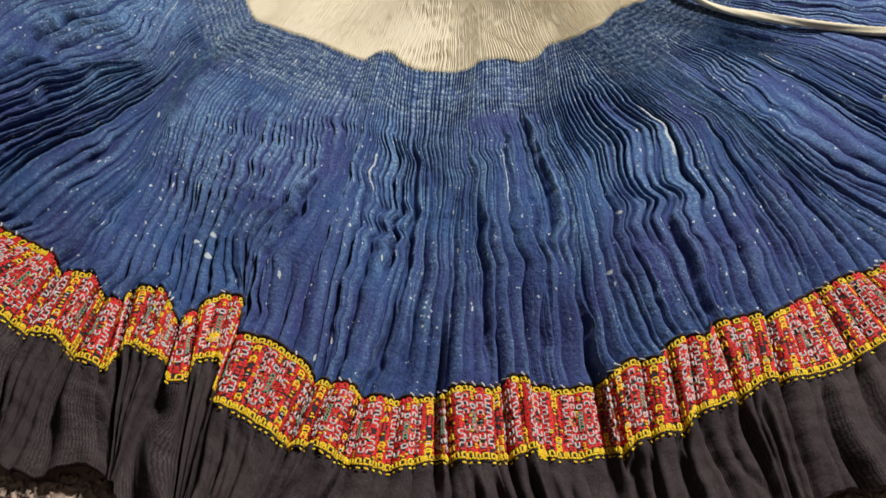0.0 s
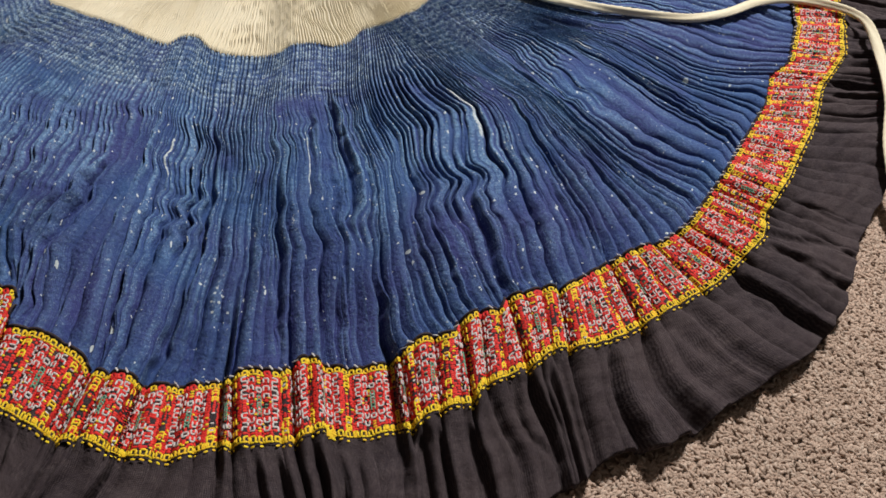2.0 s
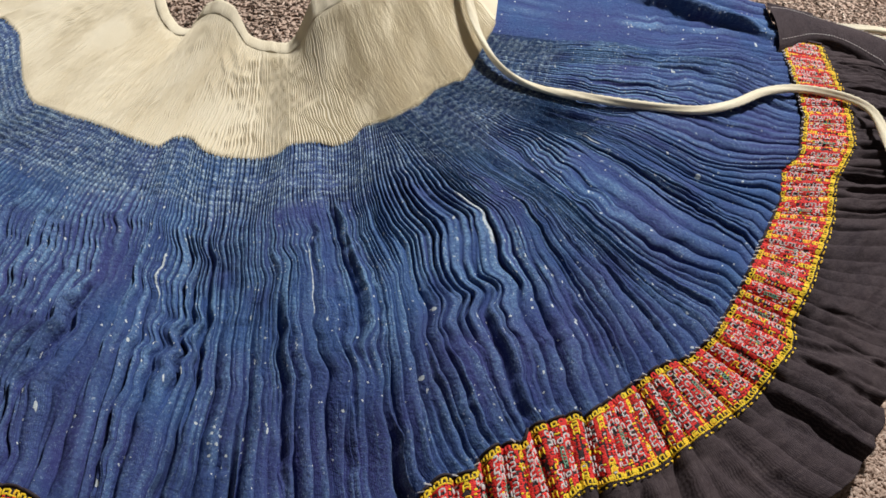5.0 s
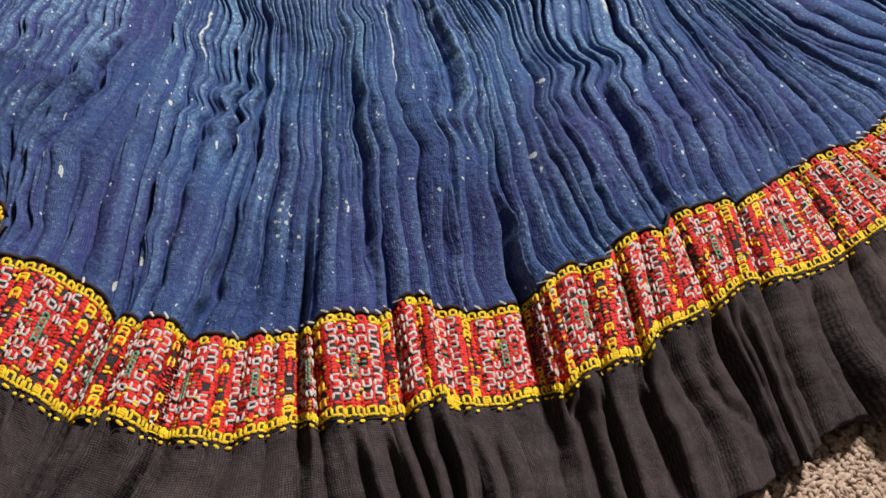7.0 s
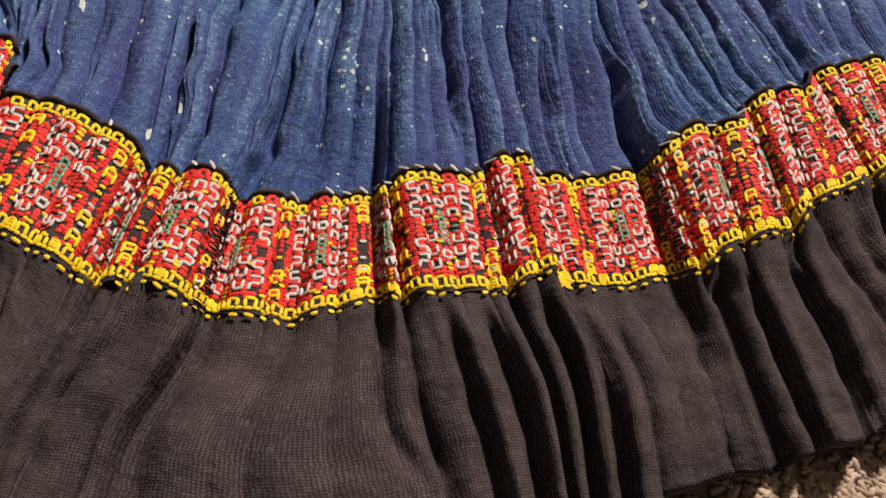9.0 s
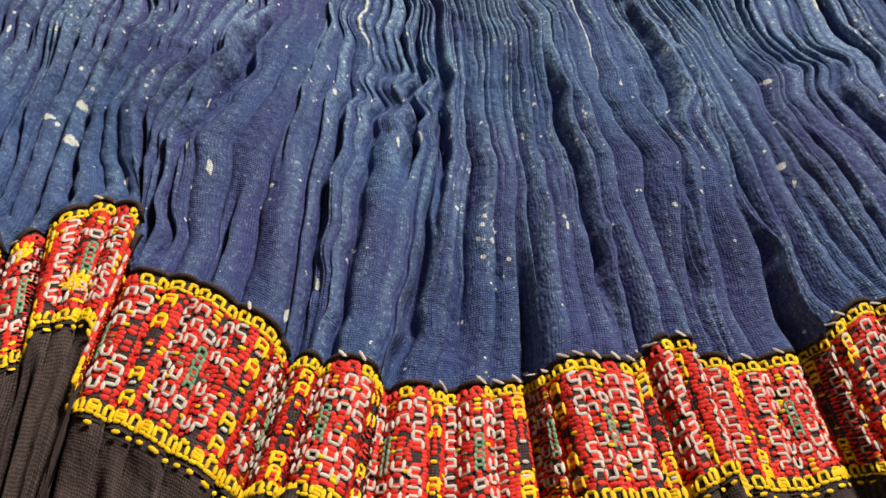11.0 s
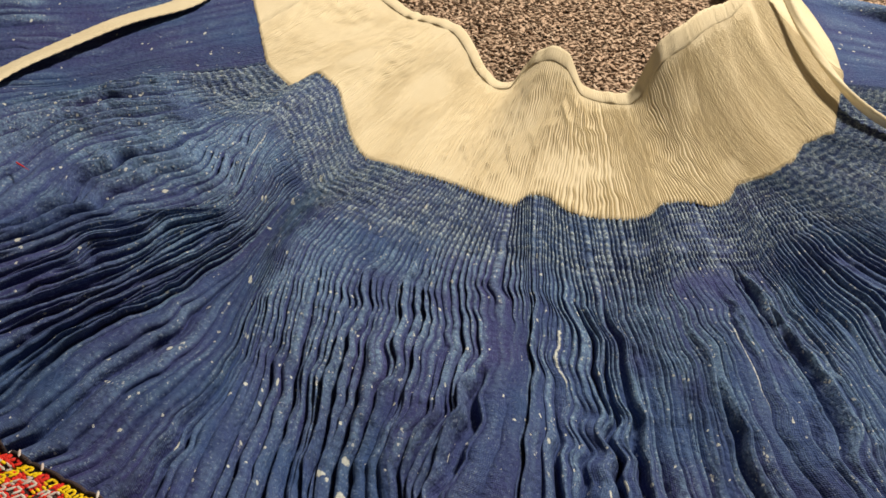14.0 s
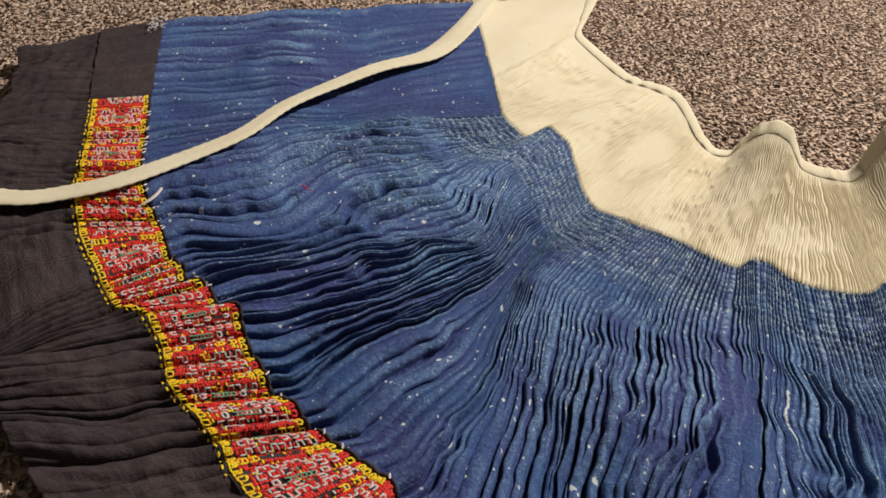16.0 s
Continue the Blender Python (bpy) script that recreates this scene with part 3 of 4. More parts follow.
def body_panel():
    r = np.random.RandomState(7)
    index = range(len(SB))
    c = [0.0]
    while c[-1] < LB:
        e = np.interp(c[-1], SB, index)
        rate = (pchip(c[-1] + 0.004, SB, SA) - pchip(c[-1], SB, SA)) / 0.004
        c.append(c[-1] + (r.uniform(0.010, 0.020) if e < 0.95 or e > 24.2 else min(0.0030 * r.uniform(0.7, 1.4) / max(rate, 0.25), 0.0062)))
    c = np.array(c)
    c[-1] = LB
    for x in creases:
        c[np.abs(c - x).argmin()] = x
    c = np.unique(c)
    n, rows = len(c), ROWS_BODY
    at = np.interp(c, SB, index)
    sub = np.array([0, 0.08, 0.2, 0.36, 0.52, 0.68, 0.84, 0.93])
    u = np.concatenate([c[i] + (c[i + 1] - c[i]) * sub for i in range(n - 1)] + [[LB]])
    k = np.minimum(np.arange(len(u)) // len(sub), n - 2)
    k1 = np.minimum(k + 1, n - 1)
    f = (u - c[k]) / np.maximum(c[k + 1] - c[k], 1e-6)
    e_u = np.interp(u, SB, index)
    vs = np.linspace(0, 1, rows)[:, None]

    def drift(every, spread):
        """A random curve down the cloth for each crease, shared with its neighbours over `spread` creases."""
        g = r.normal(0, 1, (every, n))
        if spread:
            w = np.exp(-0.5 * (np.arange(-3 * spread, 3 * spread + 1) / spread) ** 2)
            w /= np.sqrt((w * w).sum())
            g = np.stack([np.convolve(np.pad(row, 3 * spread, "reflect"), w, "valid") for row in g])
        p = np.linspace(0, every - 1, rows)
        i0 = np.minimum(p.astype(int), every - 2)
        q = (p - i0)[:, None]
        q = q * q * (3 - 2 * q)
        return g[i0] * (1 - q) + g[i0 + 1] * q

    def spread_out(field):
        return field[:, k] * (1 - f) + field[:, k1] * f
    # creases wander sideways: slow sway, kinks shared by a bunch of pleats, a tremble of each
    gap = np.minimum(np.diff(c, append=LB + 0.01), np.diff(c, prepend=-0.01))
    middle = smooth(0.18, 0.34, vs) * (1 - smooth(0.62, 0.92, vs))
    sway = (0.0030 * drift(6, 14) * smooth(0.1, 0.4, vs) + (0.0022 * drift(15, 5) + 0.0011 * drift(26, 3)) * middle + 0.0004 * drift(30, 5)) * (1 - smooth(0.94, 1.0, vs)) * smooth(0, 0.05, vs)
    west = smooth(1.7, 2.4, at) * (1 - smooth(5.4, 6.4, at))
    sway = sway * (1 + 0.4 * west)[None]
    jit = np.clip(drift(30, 1) * 0.17 + drift(48, 1) * 0.05, -0.42, 0.42) * np.minimum(gap, 0.006)[None] * (0.3 + 0.7 * smooth(0.15, 0.3, vs)) * smooth(0.0, 0.05, vs) * (1 - smooth(0.93, 1.0, vs))
    uu = np.clip(u[None] + spread_out(sway + jit), 0, LB)
    knots = [seam_xy(uu), station(uu, P0), station(uu, P1), station(uu, P2), BAND_IN(uu)]
    x = vs * 4
    i = np.minimum(x.astype(int), 3)
    t = (x - i)[..., None]
    ii = np.broadcast_to(i, uu.shape)
    stack = np.stack([2 * knots[0] - knots[1]] + knots + [2 * knots[4] - knots[3]])
    pick = [np.take_along_axis(stack, np.broadcast_to((ii + d)[None, ..., None], (1,) + uu.shape + (2,)), 0)[0] for d in range(4)]
    xy = 0.5 * (2 * pick[1] + (pick[2] - pick[0]) * t + (2 * pick[0] - 5 * pick[1] + 4 * pick[2] - pick[3]) * t ** 2 + (3 * pick[1] - pick[0] - 3 * pick[2] + pick[3]) * t ** 3)
    xy = sunk_xy(xy, u[None], smooth(0.75, 1.0, vs))
    # depth of each crease down the cloth
    gather = 1 - smooth(0.17, 0.25, vs)
    flat = np.ones((rows, n))
    for e0, e1, v0, v1 in PANELS:
        across = smooth(e0 - 0.08, e0 + 0.06, at) * (1 - smooth(e1 - 0.06, e1 + 0.08, at))
        down = smooth(v0 - 0.10, v0 + 0.05, vs) * (1 - smooth(v1, v1 + 0.1, vs)) if v0 > 0 else np.ones_like(vs)
        flat = np.minimum(flat, 1 - 0.93 * across[None] * down)
    bunch = np.clip(0.72 + 0.5 * drift(5, 6), 0.12, 1.5)
    bunch = np.maximum(bunch, 0.95 * west[None])
    alone = np.clip(0.85 + 0.55 * drift(7, 0), 0.05, 1.9)
    every_other = np.where(np.arange(n) % 2 == 0, 1.0, r.uniform(0.25, 1.0, n))
    stop = np.where(r.rand(n) < 0.22, r.uniform(0.70, 1.0, n), r.uniform(0.36, 0.66, n))
    stop = np.maximum(stop, west * r.uniform(0.6, 0.95, n))
    fade = 1 - smooth(stop[None] - 0.16, stop[None] + 0.10, vs)
    wide = np.clip(gap / 0.0052, 0.3, 1.2)[None]
    d = 0.0036 * gather * np.clip(0.85 + 0.25 * drift(22, 2), 0.3, 1.4) * wide * np.where(flat[:1] < 0.2, 0.15, 1.0) + 0.0078 * smooth(0.16, 0.28, vs) * fade * bunch * alone * every_other[None] * flat * wide * (1 - 0.25 * west)[None]
    ridge = 1 - np.abs(2 * f - 1) ** 2.2
    deep = spread_out(d)
    fine = deep * (1.25 * ridge[None] - 0.95)
    # single folds: a narrow gully beside a rolled lip
    more = [(r.uniform(1.9, 23.6), a0, a0 + r.uniform(0.2, 0.5), r.choice([-1, 1]) * r.uniform(1.8, 5.5)) for a0 in r.uniform(0.25, 0.85, 130)]
    fold = np.zeros((rows, len(u)))
    for j, (e0, v0, v1, mm) in enumerate(more + EAST_FOLDS + WEST_FOLDS):
        if j == len(more):      # the lesser folds stop at the flat stretches
            fold = fold * flat[:, k]
        u0, side = np.interp(e0, index, SB), 1 if mm > 0 else -1
        off = side * (u - u0)[None] - (0.0018 * np.sin(9 * vs + e0 * 7))
        on = smooth(v0 - 0.04, v0 + 0.08, vs) * (1 - (smooth(v1 - 0.12, v1 + 0.02, vs) if v1 < 0.99 else 0))
        big = abs(mm) * 0.0011
        fold = fold + big * on * (-1.0 * np.exp(-(off / (0.0009 + 0.17 * big)) ** 2) + 0.62 * np.exp(-((off - 0.0042) / 0.0030) ** 2))
    low = smooth(0.34, 0.88, vs)
    crumple = 0.0010 * ripple(44, 10, 420.0, 26.0)(u[None], vs) * smooth(0.35, 0.6, vs) * (1 - smooth(0.94, 1.0, vs)) + 0.0022 * ripple(23, 8, 36.0, 14.0)(u[None], vs) * smooth(0.1, 0.4, vs)
    crumple = crumple + spread_out(0.00036 * drift(56, 1)) * (0.2 + ridge)[None] * smooth(0.02, 0.1, vs) * (0.15 + 0.85 * flat[:, k])
    relief = fine + fold * (1 - 0.5 * smooth(0.93, 1.0, vs)) + coarse(u)[None] * low
    relief = np.where(relief > 0, 0.0055 * np.tanh(relief / 0.0055), 0.0095 * np.tanh(relief / 0.0095))
    z = base_z(u[None], vs) + 0.002 * smooth(1.2, 2.2, e_u)[None] * (1 - smooth(5.0, 5.9, e_u))[None] * smooth(0.1, 0.3, vs) * (1 - smooth(0.7, 0.95, vs)) + relief + crumple
    over = (u[None] - (2.005 - 0.075 * vs)) / 0.010
    z = z + 0.020 * np.exp(-np.where(over < 0, over * 2.2, over * 0.6) ** 2) * smooth(0.02, 0.3, vs) * (1 - 0.6 * smooth(0.8, 1, vs)) * smooth(1.91, 1.93, u)[None]
    # rows of gathering thread pucker the cloth under the waist
    gathered = ((e_u > 1.8) & (e_u < 23.8))[None]
    w1 = ripple(21, 8, 60.0, 9.0)
    pucker = np.sin(vs * 310 + 1.4 * w1(u[None], vs) + spread_out(0.7 * drift(8, 0)))
    z += 0.00034 * gather * gathered * pucker * (0.4 + ridge)[None]
    # the pleats lean over a little
    tan = np.gradient(xy, axis=1)
    tan /= np.linalg.norm(tan, axis=2, keepdims=True) + 1e-9
    lean = 0.5 * np.tanh(3 * ripple(29, 6, 18.0, 3.0)(u[None], vs)) * smooth(0.15, 0.3, vs)
    xy = xy + tan * (np.clip(relief, -0.004, 0.004) * lean)[..., None]
    z[-1] -= 0.001
    z = np.where(z < 0.004, 0.0008 + 0.0032 * np.exp((z - 0.004) / 0.0032), z)
    # crests are rubbed pale, and their highlights are painted into the same mask
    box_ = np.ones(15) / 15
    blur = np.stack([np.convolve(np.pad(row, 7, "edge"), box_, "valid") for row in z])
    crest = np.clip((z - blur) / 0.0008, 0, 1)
    wear_light = crest * np.clip(0.82 + 0.35 * spread_out(drift(18, 2)), 0.15, 1.2) * (1 - 0.62 * smooth(0.4, 0.85, vs))
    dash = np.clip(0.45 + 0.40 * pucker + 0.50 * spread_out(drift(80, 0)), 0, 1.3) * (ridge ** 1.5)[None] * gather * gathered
    wear_light = np.clip(np.maximum(wear_light * (1 - 0.4 * gather), np.maximum(0.70 * dash, 0.34 * gather * gathered * (0.35 + 0.65 * ridge)[None])), 0, 1)
    bleach = np.zeros_like(z)
    tick = (r.rand(n) < 0.5)[k][None] * (ridge ** 3)[None] * np.exp(-((vs - 0.222 - 0.012 * ripple(25, 6, 90.0, 1.0)(u[None], vs)) / 0.011) ** 2) * gathered
    bleach = np.maximum(bleach, 0.45 * tick)
    for bx, by, br in SPOTS:
        bleach = np.maximum(bleach, 1 - np.hypot(xy[..., 0] - bx, xy[..., 1] - by) / (br * 1.0))
    for j, v0 in zip(r.randint(20, n - 20, 170), 0.2 + 0.6 * r.rand(170) ** 1.6):      # short bleached dashes along the crests
        on = smooth(v0, v0 + 0.006, vs) * (1 - smooth(v0 + 0.008, v0 + r.uniform(0.018, 0.06), vs))
        for jj, a in ((3, 0.40), (4, 0.50), (5, 0.40)):
            bleach[:, j * len(sub) + jj] = np.maximum(bleach[:, j * len(sub) + jj], a * on[:, 0])
    for sx, sy, v0, v1 in STREAKS:
        q = np.hypot(xy[..., 0] - sx, xy[..., 1] - sy)
        j = k[np.unravel_index(q.argmin(), q.shape)[1]] * len(sub)
        on = smooth(v0, v0 + 0.05, vs) * (1 - smooth(v1 - 0.05, v1, vs))
        for jj, a in ((2, 0.36), (3, 0.50), (4, 0.60), (5, 0.50), (6, 0.36)):
            if j + jj < z.shape[1]:
                bleach[:, j + jj] = np.maximum(bleach[:, j + jj], a * on[:, 0])
    verts = np.concatenate([xy, z[..., None]], -1).reshape(-1, 3)
    uv = np.stack(np.broadcast_arrays(u[None], vs * 0.33), -1).reshape(-1, 2)
    return part("body_panel", verts, grid_faces(rows, len(u)), INDIGO, skirt, "faded indigo hemp in fine gathers and long folds, flecked with white", uv, attrs={"wear_light": wear_light, "dash": np.clip(dash, 0, 1), "bleach": np.clip(bleach, 0, 1)})


body_panel()


# waistband: cream cotton, finely gathered, its upper edge rising in soft waves
def waistband():
    r = np.random.RandomState(9)
    n = 560
    c = np.sort(np.concatenate([np.linspace(SB[1] * 0.9, SB[24] * 1.01, n) + r.uniform(-0.0014, 0.0014, n), [0, 0.06, 0.12, LB - 0.05, LB]]))
    sub = np.array([0, 0.12, 0.3, 0.55, 0.8])
    u = np.concatenate([c[i] + (c[i + 1] - c[i]) * sub for i in range(len(c) - 1)] + [[LB]])
    k = np.minimum(np.arange(len(u)) // len(sub), len(c) - 2)
    f = (u - c[k]) / np.maximum(c[k + 1] - c[k], 1e-6)
    rows = 150
    vs = np.linspace(0, 1, rows)[:, None]   # 0 at the seam, 1 at the upper edge
    w1, w2 = ripple(31, 9, 60.0, 16.0), ripple(32, 8, 14.0, 5.0)
    kink = ripple(36, 14, 240.0, 75.0)(u[None], vs) * np.clip(0.5 + 0.9 * ripple(37, 8, 22.0, 9.0)(u[None], vs), 0, 1.4)
    bend = (0.0036 * w1(u[None], vs) + 0.006 * w2(u[None], vs) + 0.0013 * kink + 0.0010 * ripple(35, 12, 300.0, 60.0)(u[None], vs)) * np.sin(np.pi * vs) ** 0.6
    uu = np.clip(u[None] + bend, 0, LB)
    a, b = seam_xy(uu), top_xyz(uu)
    xy = a + (b[..., :2] - a) * vs[..., None]
    patch = np.clip(0.85 + 0.6 * ripple(33, 10, 46.0, 13.0)(u[None], vs), 0.10, 1.4)
    g = r.uniform(0.3, 1.25, (14, len(c)))
    p = np.linspace(0, 13, rows)
    i0 = np.minimum(p.astype(int), 12)
    own = g[i0] * (1 - (p - i0)[:, None]) + g[i0 + 1] * (p - i0)[:, None]
    own = own[:, k] * (1 - f) + own[:, np.minimum(k + 1, len(c) - 1)] * f
    d = 0.0034 * np.maximum(patch * own, 0.75 * np.exp(-vs / 0.07)) * (1 - 0.85 * smooth(0.80, 0.90, vs))
    d = d * (smooth(0.13, 0.21, u) * (1 - smooth(1.90, 1.98, u)))[None]
    rid = 1 - np.abs(2 * f - 1) ** 3.4

    def rise(ub, v, top):
        z0 = base_z(ub, 0.0) + 0.0015
        return z0 + (top - z0) * v ** 1.9
    z = rise(u[None], vs, b[..., 2]) + d * (rid[None] - 0.7) + (0.0010 * w2(u[None] * 2, vs * 2)) * np.sin(np.pi * vs)
    edge = 0.0016 * (r.rand(len(u)) - 0.5) + 0.0014 * (1 - rid)
    n_out = a[0] - b[0, :, :2]
    n_out /= np.linalg.norm(n_out, axis=1, keepdims=True)
    xy[0] += n_out * (0.001 + edge)[:, None]
    z[0] -= 0.0016
    verts = np.concatenate([xy, z[..., None]], -1).reshape(-1, 3)
    uv = np.stack(np.broadcast_arrays(u[None], vs * 0.14), -1).reshape(-1, 2)
    band = part("waistband", verts, grid_faces(rows, len(u)), CREAM, skirt, "cream cotton waistband in wavering fine gathers", uv)
    # folded binding along the upper edge, lying on the gathers
    ub = np.linspace(0, LB, 1100)
    p, q = top_xyz(ub), seam_xy(ub)
    deep = np.linalg.norm(q - p[:, :2], axis=1)
    pull = 0.0003 * np.sin(ub * 1500 + 3 * w1(ub, 0.0)) + 0.0004 * w1(ub * 3, 1.0)
    ring = []
    for across, up in ((-0.0012, -0.0012), (-0.0016, 0.0002), (-0.0008, 0.0012), (0.0020, 0.0015), (0.0075, 0.0015), (0.0118, 0.0011), (0.0128, 0.0004), (0.0128, -0.0016), (0.0060, -0.0022), (0.0, -0.0020)):
        v = 1 - across / deep
        hold = pull * (1.0 + 0.6 * (across > 0.004))
        ring.append(np.concatenate([p[:, :2] + (q - p[:, :2]) * (across / deep)[:, None], (rise(ub, v, p[:, 2]) + up + (hold if up > 0 else 0))[:, None]], 1))
    uv = np.stack(np.broadcast_arrays(ub[:, None], np.linspace(0, 0.015, 10)[None]), -1).reshape(-1, 2)
    part("binding", np.stack(ring, 1).reshape(-1, 3), grid_faces(1100, 10, True), CREAM, band, "folded cream binding with a stitched edge", uv)


waistband()


# embroidered band: dark ground with rows of double running stitch
def band_xyz(u, w, lift=0.0):
    b, c = BAND_IN(u), BAND_OUT(pchip(u, TB, TC))
    xy = sunk_xy(b + (c - b) * w[..., None], u, 1.0)
    z = base_z(u, 1 + 0.2 * w) + coarse(u) + 0.0006 + lift
    return np.concatenate([xy, np.maximum(z, 0.002 + lift)[..., None]], -1)


def roofs(p, q, half, rise, low=0.0002):
    """Small rounded stitches from p to q."""
    d = q - p
    side = np.cross(d, [0, 0, 1.0])
    side /= np.linalg.norm(side, axis=1, keepdims=True) + 1e-12
    up = np.array([0, 0, 1.0])
    m0, m1 = p + d * 0.22 + up * rise, p + d * 0.78 + up * rise
    v = np.stack([p - d * 0.04 + up * low, p + d * 0.2 + side * half, p + d * 0.8 + side * half, q + d * 0.04 + up * low, p + d * 0.8 - side * half, p + d * 0.2 - side * half, m0, m1], 1)
    f = np.array([(0, 1, 6), (1, 2, 6), (2, 7, 6), (2, 3, 7), (3, 4, 7), (4, 5, 7), (5, 6, 7), (5, 0, 6)])
    n = len(p)
    return v.reshape(-1, 3), (np.arange(n)[:, None, None] * 8 + f[None]).reshape(-1, 3)


BAND_START = 0.145


def embroidered_band():
    sub = np.array([0, 0.06, 0.16, 0.34, 0.5, 0.66, 0.84, 0.94])
    u = np.concatenate([creases[i] + (creases[i + 1] - creases[i]) * sub for i in range(len(creases) - 1)] + [[LB]])
    w = np.linspace(0, 1, 26)
    U, Wd = np.meshgrid(u, w)
    band = part("embroidered_band", band_xyz(U, Wd).reshape(-1, 3), grid_faces(len(w), len(u)), BLACK, skirt, "dark band densely embroidered in red, white and yellow", np.stack([U, Wd * 0.05], -1).reshape(-1, 2))
    # even stitch columns along the folded cloth
    fine = np.linspace(BAND_START, LB - 0.02, 20000)
    p = band_xyz(fine, np.full(20000, 0.5))
    s = arcs(p)
    rows, pitch, motif = 22, 0.0021, 18
    cols = int(s[-1] / pitch)
    cu = np.interp(np.arange(cols + 1) * pitch, s, fine)
    jit = np.random.RandomState(5)
    lots = {"red": [], "white": [], "yellow": [], "green": []}

    def put(colour, i0, j0, i1, j1):
        if 0 <= i0 <= cols and 0 <= i1 <= cols:
            lots[colour].append((i0, j0, i1, j1))

    def line(colour, x, y, *steps):
        """Stitches end to end from (x, y)."""
        for a, b in steps:
            put(colour, x, y, x + a, y + b)
            x, y = x + a, y + b
    for n in range(int(cols / 2.6)):       # chained squares along both edges
        i = n * 2.6
        inner = abs((i + 9) % motif - 9) < 4.5
        upper = "yellow" if not inner or jit.rand() < 0.45 else "red"
        line(upper, i, 1.6, (1.35, 0), (1.25, 0))
        line(upper, i + 0.2, 1.5, (0, -1.2), (1.5, 0), (0, 1.2))
        line("yellow", i, 21.5, (1.35, 0), (1.25, 0))
        line("yellow", i + 0.2, 21.4, (0, -1.45), (1.55, 0), (0, 1.45))
        if jit.rand() < 0.9:
            x = i + jit.normal(0.4, 0.15)
            put("yellow", x, 22.75 + jit.normal(0, 0.1), x + 1.35 + jit.normal(0, 0.15), 22.75 + jit.normal(0, 0.1))
        if jit.rand() < 0.30:              # worn stitches run together
            line("yellow", i + 0.3, 20.9, (1.3, 0.1)), line("yellow", i + 0.2, 20.5, (1.5, 0.0))
    for n in range(cols // motif + 1):
        x0 = n * motif
        swap = jit.rand() < 0.5
        # green ladder in the middle, boxes and bars over and under it
        for y in range(8, 14):
            put("green" if jit.rand() < 0.8 else "white", x0 - 0.55, y, x0 + 0.55, y)
            put("green", x0 - 0.6, y, x0 - 0.6, y + 1), put("green", x0 + 0.6, y, x0 + 0.6, y + 1)
        for y in (5.6, 15.2):
            line("white", x0 - 0.8, y, (1.6, 0), (0, 1.2), (-1.6, 0), (0, -1.2))
        for y in (2.4, 3.2, 4.0, 17.6, 18.4, 19.2):
            put("yellow" if jit.rand() < 0.7 else "red", x0 - 0.6, y, x0 + 0.6, y)
        for side in (-1, 1):
            for y in np.arange(2.6, 19.0, 2.35):      # stacked hooks, open towards the middle
                up = 1 if y < 10 else -1
                if abs(y + 0.6 - 11) < 1.3:
                    put("green", x0 + side * 1.9, 10.6, x0 + side * 3.0, 10.6), put("green", x0 + side * 1.9, 11.6, x0 + side * 3.0, 11.6)
                elif jit.rand() < 0.93:
                    line("white", x0 + side * 1.7, y + (1.5 if up > 0 else 0), (0, -1.5 * up), (side * 1.6, 0), (0, 1.5 * up))
            for q, y in enumerate(np.arange(2.2, 18.6, 2.75)):      # winding hooks
                if jit.rand() < 0.9:
                    way = side if (q + swap) % 2 else -side
                    x = x0 + side * 5.1 - way * 0.85
                    colour = "white" if abs(y - 10) > 2 or jit.rand() < 0.6 else "yellow"
                    line(colour, x + way * 1.7, y, (-way * 1.7, 0), (0, 1.25), (way * 1.7, 0), (0, 1.25))
        for y in (2.6, 6.0, 14.0, 17.4) if swap else (2.4, 4.6, 15.6, 17.8):      # yellow signs between two motifs
            line("yellow", x0 + 8.1, y + 1.9, (0, -1.9), (1.8, 0), (0, 1.9)), put("yellow", x0 + 8.1, y + 1.0, x0 + 9.9, y + 1.0)
        for y in np.arange(2.3, 19.6, 1.15):
            if jit.rand() < 0.45:
                put(("white", "yellow")[int(jit.rand() < 0.6)], x0 + 8.4, y, x0 + 9.6, y)
        for side in (-1, 1):
            for x in (1.25, 3.75, 6.55, 7.45):      # columns of red bars
                for y in np.arange(1.9, 20.0, 0.66):
                    if jit.rand() < 0.92:
                        xx = x0 + side * (x + jit.normal(0, 0.17))
                        put("red" if jit.rand() < 0.93 else "yellow", xx - jit.uniform(0.4, 0.65), y, xx + jit.uniform(0.4, 0.65), y + jit.normal(0, 0.1))
            for x in (2.5, 5.1):
                for y in np.arange(2.2, 19.8, 0.8):
                    if jit.rand() < 0.72:
                        put("red", x0 + side * x - 0.7, y, x0 + side * x + 0.7, y)
        for x in (0.0, 9.0):
            for y in np.arange(2.0, 20.0, 0.8):
                if jit.rand() < 0.6:
                    put("red", x0 + x - 0.5, y, x0 + x + 0.5, y)
    # loose knots of yellow thread where the folds rub
    for at, row, count in ((1.070, 21.5, 40), (0.800, 15.0, 40), (0.775, 3.0, 25), (1.455, 20.5, 20)):
        i0 = int(np.abs(cu - at).argmin())
        for _ in range(count):
            a, b = i0 + jit.normal(0, 0.9), row + jit.normal(0, 0.6)
            put("yellow", max(a, 0), b, max(a + jit.normal(0, 0.8), 0), b + jit.normal(0, 0.8))

    def lay(edges, half, rise, lift):
        e = np.array(edges, float)
        e += jit.normal(0, 0.08, e.shape)

        def at(ci, rj):
            return band_xyz(np.interp(ci, np.arange(cols + 1), cu), np.clip(rj / rows * 0.97 + 0.015, 0, 1.06), lift)
        return roofs(at(e[:, 0], e[:, 1]), at(e[:, 2], e[:, 3]), half, rise)
